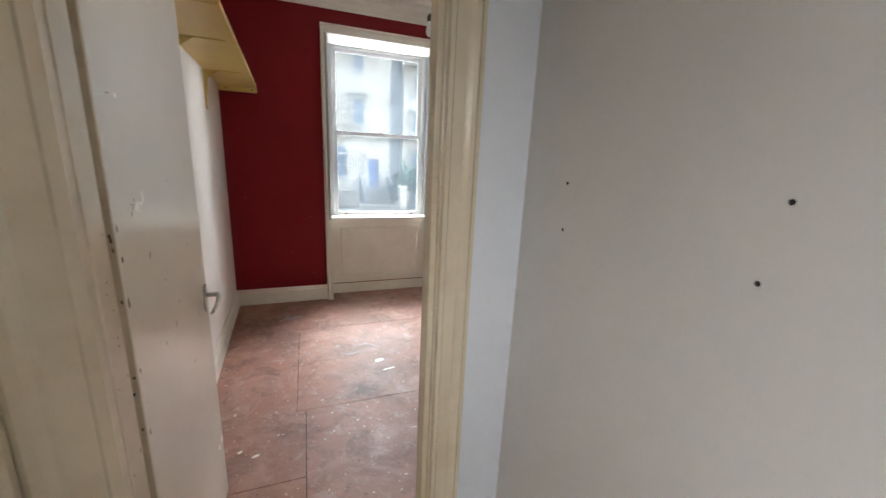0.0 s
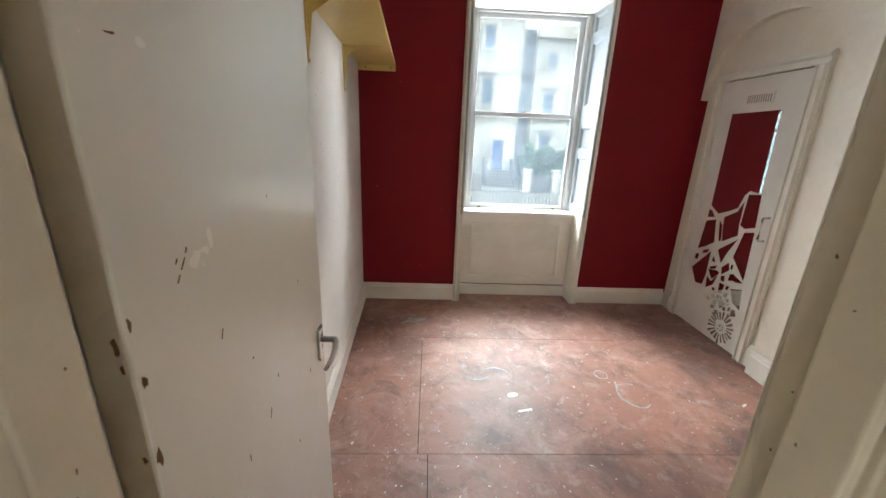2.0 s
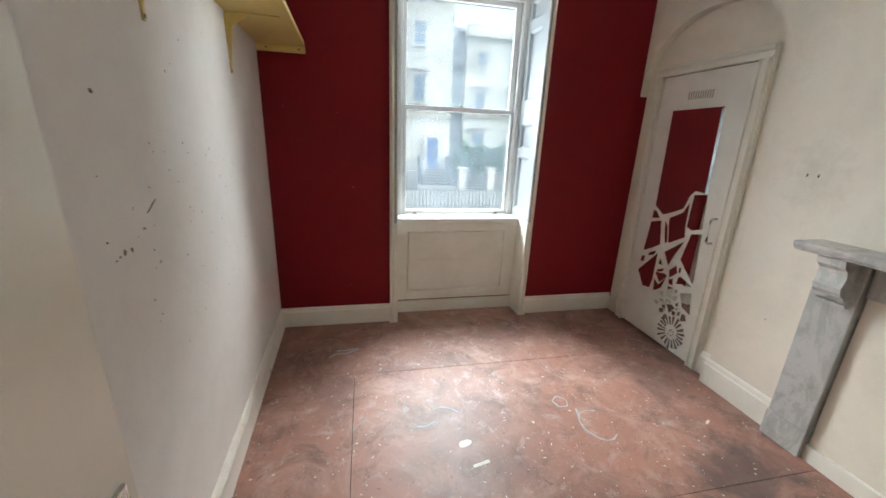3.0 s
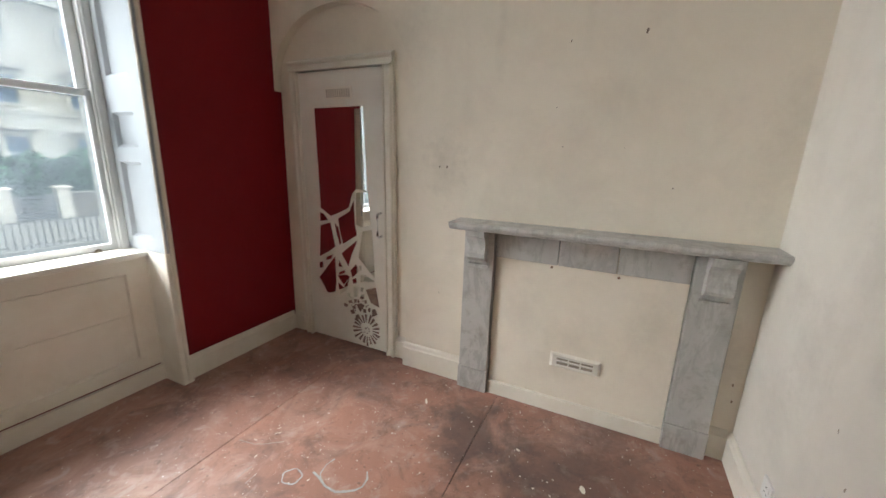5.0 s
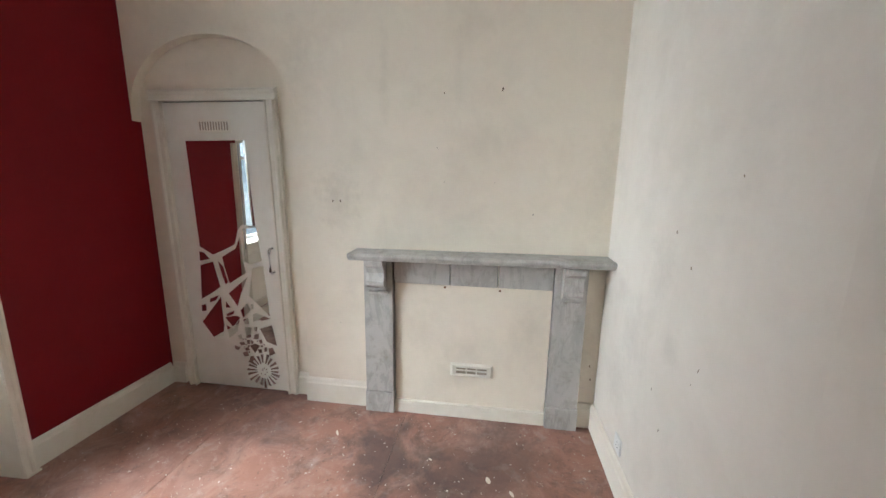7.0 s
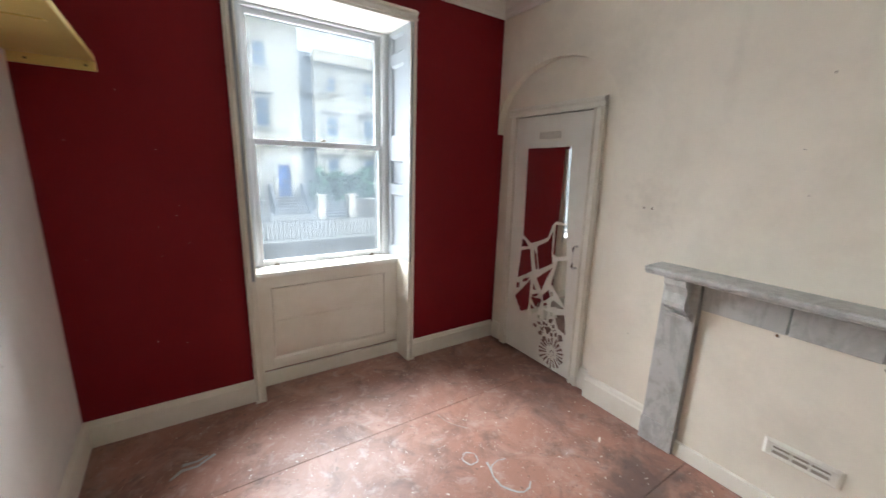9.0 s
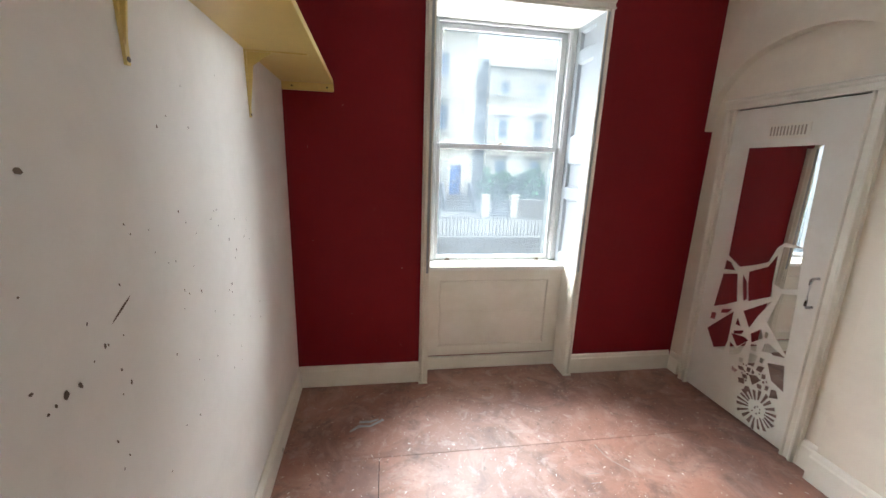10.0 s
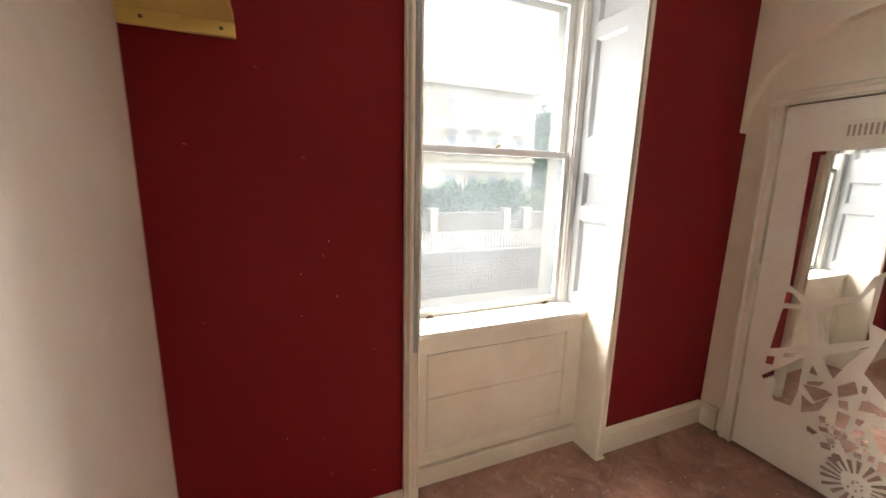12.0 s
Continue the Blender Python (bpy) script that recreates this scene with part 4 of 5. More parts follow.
def wall_vent():
    v = empty("wall_vent", (2.705, 1.85, 0.32), "cream plastic louvred wall vent on the infill board", "vent")
    y0, y1, z0, z1, x = 1.712, 1.99, 0.296, 0.388, 2.716
    bm = bmesh.new()
    o = [bm.verts.new((x, y, z)) for y, z in ((y0, z0), (y1, z0), (y1, z1), (y0, z1))]
    m = [bm.verts.new((x - 0.016, y, z)) for y, z in ((y0 + 0.015, z0 + 0.012), (y1 - 0.015, z0 + 0.012), (y1 - 0.015, z1 - 0.012), (y0 + 0.015, z1 - 0.012))]
    i = [bm.verts.new((x - 0.014, y, z)) for y, z in ((y0 + 0.04, z0 + 0.026), (y1 - 0.04, z0 + 0.026), (y1 - 0.04, z1 - 0.026), (y0 + 0.04, z1 - 0.026))]
    for a, b in ((o, m), (m, i)):
        for k in range(4):
            bm.faces.new((a[k], a[(k + 1) % 4], b[(k + 1) % 4], b[k]))
    bmesh.ops.recalc_face_normals(bm, faces=bm.faces)
    part("frame", bm, GLOSS, v)
    # Grey-brown backing gives the slots their shaded tone.
    part("backing", boxes((x - 0.003, x - 0.001, y0 + 0.03, y1 - 0.03, z0 + 0.02, z1 - 0.02)), SMEAR_SLOT, v)
    part("slat", boxes((x - 0.0135, x - 0.006, y0 + 0.036, y1 - 0.036, (z0 + z1) / 2 - 0.004, (z0 + z1) / 2 + 0.004)), GLOSS, v)
    for k in range(1, 3):
        y = y0 + 0.04 + (y1 - y0 - 0.08) * k / 3
        part("slat", boxes((x - 0.0137, x - 0.006, y - 0.004, y + 0.004, z0 + 0.026, z1 - 0.026)), GLOSS, v)



wall_vent()


# ---- shelf on the long wall ----
def wall_shelf():
    y0, y1, z = 2.05, RED_Y - 0.003, 2.075
    s = empty("wall_shelf", (left_x(3.1), 3.1, z), "long yellow painted wooden shelf on iron brackets", "shelf")
    bm = bmesh.new()
    box(bm, 0, 0.122, y0, y1, z, z + 0.028)
    for v in bm.verts:
        v.co.x = left_x(v.co.y) + (0.001 if v.co.x < 0.05 else 0.305)
    part("shelf_board", bevelled(bm, 0.003), YELLOW, s)
    b = part("end_batten", bevelled(boxes((left_x(4.13) + 0.004, 0.122, RED_Y - 0.024, y1, 2.03, z - 0.0005)), 0.003), YELLOW, s)
    for x in (-0.12, 0.085):
        part("screw", tube([(x, RED_Y - 0.0245, 2.052), (x, RED_Y - 0.026, 2.052)], 0.006, 8), BRONZE, b)
    for y, drop in ((2.60, 0.255), (3.47, 0.275)):
        x = left_x(y)
        leg = plate([(y - 0.006, z - drop), (y + 0.006, z - drop), (y + 0.017, z - 0.001), (y - 0.017, z - 0.001)], "x", x + 0.0005, 0.007)
        br = part("bracket", leg, YELLOW, s, "yellow painted pressed iron bracket")
        part("bracket_arm", bevelled(boxes((x + 0.007, x + 0.26, y - 0.013, y + 0.013, z - 0.006, z - 0.0005)), 0.002), YELLOW, br)
        web = plate([(x + 0.007, z - drop + 0.03), (x + 0.007, z - 0.006), (x + 0.11, z - 0.006), (x + 0.03, z - 0.06)], "y", y - 0.003, 0.006)
        part("bracket_web", web, YELLOW, br)
        part("screw", tube([(x + 0.006, y, z - drop + 0.012), (x + 0.009, y, z - drop + 0.012)], 0.006, 8), BRONZE, br)


wall_shelf()


# ---- pendant bulb ----
def pendant():
    x, y = 1.36, 2.93
    p = empty("pendant_lamp", (x, y, CEIL_Z), "bare bulb hanging from a thin flex, unlit", "lamp")
    part("ceiling_rose", tube([(x, y, CEIL_Z), (x, y, CEIL_Z - 0.015), (x, y, CEIL_Z - 0.03)], [0.045, 0.042, 0.015], 20), PLASTIC, p)
    part("flex", tube([(x, y, CEIL_Z - 0.02), (x, y, 2.49)], 0.003, 6), PLASTIC, p)
    part("lamp_holder", tube([(x, y, 2.50), (x, y, 2.485), (x, y, 2.455), (x, y, 2.45)], [0.008, 0.017, 0.018, 0.016], 16), IRON, p, "dark lamp holder")
    part("bulb", tube([(x, y, 2.452), (x, y, 2.435), (x, y, 2.42), (x, y, 2.40), (x, y, 2.38), (x, y, 2.365), (x, y, 2.356), (x, y, 2.353)], [0.012, 0.013, 0.018, 0.022, 0.021, 0.015, 0.008, 0.002], 18), PLASTIC, p, "frosted white candle bulb")


pendant()


# ---- socket on the door wall ----
def socket():
    x, z, y = 2.27, 0.245, NEAR_Y
    s = empty("wall_socket", (x, y, z), "white plastic single wall socket above the skirting", "socket")
    part("faceplate", bevelled(boxes((x - 0.043, x + 0.043, y, y + 0.01, z - 0.043, z + 0.043)), 0.003), PLASTIC, s)
    part("switch", bevelled(boxes((x - 0.032, x - 0.018, y + 0.01, y + 0.014, z + 0.006, z + 0.028)), 0.002), PLASTIC, s)
    for dx, dz, w, h in ((0, 0.014, 0.004, 0.008), (-0.011, -0.012, 0.007, 0.004), (0.011, -0.012, 0.007, 0.004)):
        part("pin_hole", boxes((x + dx - w / 2, x + dx + w / 2, y + 0.0101, y + 0.0106, z + dz - h / 2, z + dz + h / 2)), DARK, s)


socket()


# ---- marks on walls ----
def wall_marks():
    rng = random.Random(21)

    def mark(name, at, normal, w, h, material, label, group, spin=0.0):
        n = Vector(normal).normalized()
        side = Vector((0, 0, 1)).cross(n).normalized()
        up = n.cross(side)
        bm = bmesh.new()
        k = 9
        vs = []
        for i in range(k):
            a = 2 * math.pi * i / k
            u, v = w / 2 * rng.uniform(0.65, 1) * math.cos(a), h / 2 * rng.uniform(0.65, 1) * math.sin(a)
            u, v = u * math.cos(spin) - v * math.sin(spin), u * math.sin(spin) + v * math.cos(spin)
            vs.append(bm.verts.new(Vector(at) + side * u + up * v + n * 0.0006))
        g = bm.faces.new(vs)
        for e in bmesh.ops.extrude_face_region(bm, geom=[g])["geom"]:
            if isinstance(e, bmesh.types.BMVert):
                e.co += n * 0.0006
        bmesh.ops.recalc_face_normals(bm, faces=bm.faces)
        tagged(mesh_ob(name, bm, material), label, "stain", group, "structure")

    nl = (1, 0.042, 0)
    spots = [(2.284, 1.603, 0.028, 0.016), (2.69, 1.70, 0.007, 0.016), (2.74, 1.73, 0.005, 0.008), (2.86, 1.71, 0.004, 0.012), (2.84, 1.82, 0.004, 0.008),
             (2.221, 1.264, 0.014, 0.009), (2.281, 1.221, 0.018, 0.024), (2.314, 1.219, 0.014, 0.022), (2.241, 1.212, 0.01, 0.01), (2.258, 1.217, 0.008, 0.012), (2.444, 1.142, 0.009, 0.018),
             (2.389, 1.258, 0.01, 0.016), (2.398, 1.256, 0.006, 0.008), (2.355, 1.243, 0.006, 0.007), (2.74, 1.479, 0.008, 0.012), (2.819, 1.219, 0.006, 0.018), (2.743, 1.238, 0.006, 0.007),
             (3.037, 1.144, 0.008, 0.009), (3.086, 1.328, 0.005, 0.016), (2.374, 1.047, 0.006, 0.014), (2.422, 1.185, 0.008, 0.010), (2.238, 1.418, 0.006, 0.006), (2.445, 1.254, 0.005, 0.006), (3.1, 1.9, 0.005, 0.006), (2.62, 1.96, 0.006, 0.006)]
    for y, z, w, h in spots:
        mark("wall_spot", (left_x(y), y, z), nl, w * 0.75, h * 0.8, KNOCK, "small brown knock in the off-white wall", "knocks in the long wall", rng.uniform(-0.4, 0.4))
    for i in range(46):
        y, z = rng.uniform(2.3, 3.4), rng.uniform(0.8, 1.5)
        mark("wall_spot", (left_x(y), y, z), nl, rng.uniform(0.002, 0.005), rng.uniform(0.004, 0.011), KNOCK, "tiny brown speck on the off-white wall", "specks on the long wall", rng.uniform(-0.5, 0.5))
    mark("wall_scrape", (left_x(2.452), 2.452, 1.310), nl, 0.006, 0.092, KNOCK, "long slanting scrape in the off-white wall", "knocks in the long wall", -1.1)
    nf = (-1, 0, 0)
    for y, z, w, h in ((1.725, 2.075, 0.012, 0.03), (2.06, 2.06, 0.006, 0.015), (1.515, 1.365, 0.008, 0.01), (2.1, 1.75, 0.006, 0.008), (2.05, 1.55, 0.005, 0.006), (2.75, 0.6, 0.006, 0.008), (1.75, 1.55, 0.005, 0.005), (2.72, 1.42, 0.012, 0.02), (2.77, 1.42, 0.01, 0.02)):
        mark("wall_spot", (BREAST_X, y, z), nf, w, h, KNOCK, "small brown mark on the cream chimney breast", "marks on the chimney breast", rng.uniform(-0.4, 0.4))
    for y, z in ((1.11, 0.42), (1.10, 0.33)):
        mark("wall_spot", (BREAST_X, y, z), nf, 0.008, 0.02, CHIP, "chipped spot beside the fireplace", "marks on the chimney breast")
    for x, z, w, h in ((1.631, 1.592, 0.008, 0.01), (1.961, 1.388, 0.012, 0.02), (1.7, 0.966, 0.006, 0.025), (1.73, 0.9, 0.006, 0.008), (1.83, 1.28, 0.01, 0.016), (1.55, 2.2, 0.008, 0.01), (1.9, 0.6, 0.008, 0.02), (2.0, 0.72, 0.006, 0.02), (1.45, 0.4, 0.01, 0.01)):
        mark("wall_spot", (x, NEAR_Y, z), (0, 1, 0), w, h, SMEAR_SLOT, "small brown mark on the cream wall", "marks on the door wall", rng.uniform(-0.4, 0.4))
    for i in range(14):
        mark("wall_spot", (rng.uniform(-0.1, 0.6), RED_Y, rng.uniform(0.3, 2.0)), (0, -1, 0), 0.004, 0.004, FLECK, "tiny pale paint speck on the red wall", "specks on the red wall")


wall_marks()


# ---- marks on the floor ----
def floor_marks():
    rng = random.Random(33)

    def blob(bm, x, y, w, h, spin, k=7, z=0.0012, rough=0.5):
        vs = []
        for i in range(k):
            a = 2 * math.pi * i / k
            u, v = w / 2 * rng.uniform(rough, 1) * math.cos(a), h / 2 * rng.uniform(rough, 1) * math.sin(a)
            vs.append(bm.verts.new((x + u * math.cos(spin) - v * math.sin(spin), y + u * math.sin(spin) + v * math.cos(spin), z)))
        top = bm.faces.new(vs)
        lows = [bm.verts.new((v.co.x, v.co.y, 0.0002)) for v in vs]
        for i in range(k):
            bm.faces.new((vs[i], lows[i], lows[(i + 1) % k], vs[(i + 1) % k]))
        return top

    bm = bmesh.new()
    for i in range(1000):
        x, y = rng.uniform(-0.12, 2.66), rng.uniform(1.15, 4.05)
        big = rng.random() < 0.2
        blob(bm, x, y, rng.uniform(0.012, 0.028) if big else rng.uniform(0.003, 0.009), rng.uniform(0.003, 0.007) if big else rng.uniform(0.002, 0.006), rng.uniform(0, 3.1), 6, rng.uniform(0.0008, 0.0016))
    for cx, cy, n in ((0.2, 2.2, 14), (0.25, 2.6, 10), (0.75, 2.2, 12), (2.2, 2.0, 14), (2.2, 2.6, 14), (0.5, 3.0, 8)):
        for i in range(n):
            blob(bm, rng.gauss(cx, 0.16), rng.gauss(cy, 0.16), rng.uniform(0.006, 0.022), rng.uniform(0.004, 0.01), rng.uniform(0, 3.1), 6, 0.0011)
    tagged(mesh_ob("paint_flecks", bm, FLECK), "dried white paint flecks scattered over the brown floor", "paint flecks", kind="stuff")

    def flake(x, y, w, h, spin, label, material=FLECK, k=9, name="paint_flake"):
        b = bmesh.new()
        blob(b, x, y, w, h, spin, k, 0.0018, 0.75)
        tagged(mesh_ob(name, b, material), label, "flake", "flakes on the floor")

    flake(0.98, 2.735, 0.085, 0.055, 0.3, "pale paint patch on the brown floor")
    b = bmesh.new()
    box(b, -0.045, 0.045, -0.009, 0.009, 0.0004, 0.0018, Matrix.Translation((1.03, 2.60, 0)) @ Matrix.Rotation(0.22, 4, "Z"))
    tagged(mesh_ob("paper_strip", b, FLECK), "narrow white strip of paper on the floor", "paper")
    for x, y, w, h, a in ((0.13, 2.03, 0.03, 0.02, 0.8), (0.21, 1.98, 0.045, 0.018, 0.4), (2.43, 2.66, 0.06, 0.016, 0.5), (2.2, 1.72, 0.05, 0.03, 0.4), (2.13, 1.6, 0.05, 0.02, 0.5), (2.3, 2.05, 0.025, 0.012, 0.9), (0.06, 2.35, 0.025, 0.012, 1.2)):
        flake(x, y, w, h, a, "loose white paint flake on the brown floor")

    def ribbon(name, pts, width, label, material=CHALK):
        b = bmesh.new()
        prev = None
        for i, (x, y) in enumerate(pts):
            nx, ny = pts[min(i + 1, len(pts) - 1)], pts[max(i - 1, 0)]
            d = Vector((nx[0] - ny[0], nx[1] - ny[1], 0)).normalized()
            s = Vector((-d.y, d.x, 0)) * width / 2 * rng.uniform(0.5, 1.1)
            c = Vector((x, y, 0.0012))
            cur = [b.verts.new(c + s), b.verts.new(c - s), b.verts.new(c - s - Vector((0, 0, 0.0009))), b.verts.new(c + s - Vector((0, 0, 0.0009)))]
            if prev:
                for k in range(4):
                    b.faces.new((prev[k], prev[(k + 1) % 4], cur[(k + 1) % 4], cur[k]))
            else:
                b.faces.new(cur)
            prev = cur
        b.faces.new(prev[::-1])
        bmesh.ops.recalc_face_normals(b, faces=b.faces)
        tagged(mesh_ob(name, b, material), label, "chalk mark", "chalk marks on the floor")

    def loop(cx, cy, rx, ry, a0, a1, turn=0.0, k=30):
        return [(cx + rx * (1 + 0.06 * math.sin(5 * a)) * math.cos(a + turn), cy + ry * (1 + 0.06 * math.sin(5 * a)) * math.sin(a + turn)) for a in (a0 + (a1 - a0) * i / k for i in range(k + 1))]

    ribbon("chalk_mark", loop(1.645, 2.955, 0.042, 0.045, 0, 6.3), 0.008, "pale blue chalk ring on the brown floor")
    ribbon("chalk_mark", [(1.71, 2.886), (1.697, 2.833), (1.675, 2.783), (1.673, 2.72), (1.695, 2.681), (1.719, 2.648), (1.748, 2.63), (1.793, 2.634), (1.829, 2.661)], 0.012, "pale blue chalk curve on the brown floor")
    ribbon("chalk_mark", [(1.70, 2.83), (1.719, 2.85), (1.772, 2.861), (1.817, 2.849)], 0.006, "faint blue chalk line on the brown floor")
    ribbon("chalk_mark", [(1.688, 3.375), (1.701, 3.284), (1.729, 3.233), (1.784, 3.161)], 0.007, "thin chalk line on the brown floor", SCUFF)
    ribbon("chalk_mark", [(1.52, 3.17), (1.56, 3.172), (1.60, 3.168)], 0.006, "thin chalk dash on the brown floor", SCUFF)
    ribbon("chalk_mark", [(1.52, 3.11), (1.55, 3.112), (1.575, 3.11)], 0.006, "thin chalk dash on the brown floor", SCUFF)
    ribbon("chalk_mark", [(0.857, 3.007), (0.885, 3.017), (0.912, 3.022), (0.964, 3.002), (0.997, 2.967)], 0.011, "pale chalk curve on the brown floor")
    ribbon("chalk_mark", [(0.751, 2.892), (0.792, 2.885), (0.82, 2.896), (0.854, 2.919)], 0.012, "pale chalk curve on the brown floor")
    ribbon("chalk_mark", [(0.398, 2.913), (0.415, 2.93), (0.435, 2.959), (0.485, 3.006)], 0.009, "thin pale scratch on the brown floor", SCUFF)
    ribbon("chalk_mark", [(0.517, 2.993), (0.554, 3.025), (0.598, 3.018)], 0.009, "thin pale scratch on the brown floor", SCUFF)
    ribbon("chalk_mark", [(0.219, 3.636), (0.268, 3.68), (0.341, 3.675), (0.422, 3.729)], 0.026, "pale smear on the brown floor")
    ribbon("chalk_mark", [(0.27, 3.72), (0.34, 3.715), (0.39, 3.735)], 0.024, "pale smear on the brown floor")
    ribbon("chalk_mark", [(0.60, 2.31), (0.62, 2.36), (0.72, 2.38), (0.78, 2.42)], 0.006, "thin pale scratch on the brown floor", SCUFF)


floor_marks()

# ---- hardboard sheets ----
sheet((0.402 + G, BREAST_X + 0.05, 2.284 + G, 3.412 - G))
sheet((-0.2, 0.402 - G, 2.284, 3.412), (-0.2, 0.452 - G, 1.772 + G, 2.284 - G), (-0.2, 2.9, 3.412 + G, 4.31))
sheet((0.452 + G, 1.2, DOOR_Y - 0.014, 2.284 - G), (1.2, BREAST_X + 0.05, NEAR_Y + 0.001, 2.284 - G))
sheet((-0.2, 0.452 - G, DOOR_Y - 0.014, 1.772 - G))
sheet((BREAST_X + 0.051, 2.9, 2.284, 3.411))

# ---- street outside ----
STREET, TERRACE = -3.6, -1.62
tagged(mesh_ob("ground", boxes((-300, 300, OUT_Y + 0.02, 400, STREET - 0.5, STREET)), ASPHALT), "grey asphalt street below the window", "ground", kind="structure")
tagged(mesh_ob("pavement", bevelled(boxes((-60, 60, 14.6, 16.9, STREET, STREET + 0.12)), 0.02), PAVING), "pale stone pavement with a kerb", "pavement", kind="structure")
tagged(mesh_ob("raised_terrace", boxes((-60, 60, 17.2, 60, STREET, TERRACE)), PAVING), "pale gravelled raised terrace before the houses", "ground", kind="structure")


def retaining_wall():
    w = empty("retaining_wall", (6, 17, STREET), "grey stone retaining wall below iron railings", "wall", kind="structure")
    rng = random.Random(5)
    bm = bmesh.new()
    z = STREET
    while z < TERRACE - 0.1:
        h = rng.uniform(0.16, 0.26)
        x = -14.0 + rng.random()
        while x < 30:
            d = rng.uniform(0.25, 0.65)
            box(bm, x + 0.012, x + d - 0.012, 16.97 - rng.uniform(0, 0.03), 17.2, z + 0.01, min(z + h, TERRACE) - 0.01)
            x += d
        z += h
    tagged(part("stonework", bm, STONE, w), kind="stuff")
    part("core", boxes((-60, 60, 17.0, 17.2, STREET, TERRACE)), SHADE_WALL, w)
    part("coping", bevelled(boxes((-60, 60, 16.9, 17.3, TERRACE, TERRACE + 0.13)), 0.02), PAVING, w)


retaining_wall()


def railings():
    r = empty("iron_railings", (6, 17.1, TERRACE + 0.13), "thin black iron railings on the stone coping", "railings")
    z0, z1 = TERRACE + 0.13, -0.62
    part("top_rail", boxes((-10, 27, 17.085, 17.115, z1 - 0.1, z1 - 0.075)), IRON, r)
    part("bottom_rail", boxes((-10, 27, 17.085, 17.115, z0 + 0.08, z0 + 0.105)), IRON, r)
    first = None
    for i in range(230):
        x = -10 + i * 0.16
        if first is None:
            first = part("bar", tube([(x, 17.1, z0), (x, 17.1, z1 - 0.04), (x, 17.1, z1)], [0.016, 0.016, 0.004], 5), IRON, r)
        else:
            ob = new("bar", first.data)
            ob.parent = r
            ob.matrix_parent_inverse = first.matrix_parent_inverse
            ob.location = (i * 0.16, 0, 0)


railings()


def house_window(parent, x, z0, z1, w, y, top="flat", arched=False):
    win = part("window", boxes((x - w / 2, x + w / 2, y - 0.004, y + 0.02, z0, z1)), DARK_GLASS, parent)
    if arched:
        pts = [(x - w / 2, z1)] + [(x - w / 2 * math.cos(math.pi * i / 12), z1 + w / 2 * math.sin(math.pi * i / 12)) for i in range(1, 12)] + [(x + w / 2, z1)]
        part("fanlight", plate(pts, "y", y - 0.004, 0.02), DARK_GLASS, win)
    part("frame", boxes((x - w / 2, x - w / 2 + 0.07, y - 0.03, y, z0, z1), (x + w / 2 - 0.07, x + w / 2, y - 0.03, y, z0, z1), (x - w / 2, x + w / 2, y - 0.03, y, z1 - 0.07, z1), (x - w / 2, x + w / 2, y - 0.032, y, (z0 + z1) / 2 - 0.03, (z0 + z1) / 2 + 0.03)), RENDER_STONE, win)
    part("sill", boxes((x - w / 2 - 0.15, x + w / 2 + 0.15, y - 0.16, y, z0 - 0.12, z0)), RENDER_STONE, win)
    if not arched:
        part("surround", boxes((x - w / 2 - 0.16, x - w / 2, y - 0.07, y, z0, z1 + 0.16), (x + w / 2, x + w / 2 + 0.16, y - 0.07, y, z0, z1 + 0.16), (x - w / 2, x + w / 2, y - 0.07, y, z1, z1 + 0.16)), RENDER_STONE, win)
    if top != "none":
        part("cornice", boxes((x - w / 2 - 0.3, x + w / 2 + 0.3, y - 0.26, y, z1 + 0.2, z1 + 0.3)), STONE, win)
    if top == "pediment":
        part("pediment", plate([(x - w / 2 - 0.3, z1 + 0.3), (x + w / 2 + 0.3, z1 + 0.3), (x, z1 + 0.62)], "y", y - 0.24, 0.24), STONE, win)
    if top == "segment":
        part("pediment", plate([(x - w / 2 - 0.3, z1 + 0.3), (x + w / 2 + 0.3, z1 + 0.3)] + [(x + (w / 2 + 0.3) * math.cos(math.pi * i / 8), z1 + 0.3 + 0.26 * math.sin(math.pi * i / 8)) for i in range(1, 8)], "y", y - 0.24, 0.24), STONE, win)


HY = 28.0


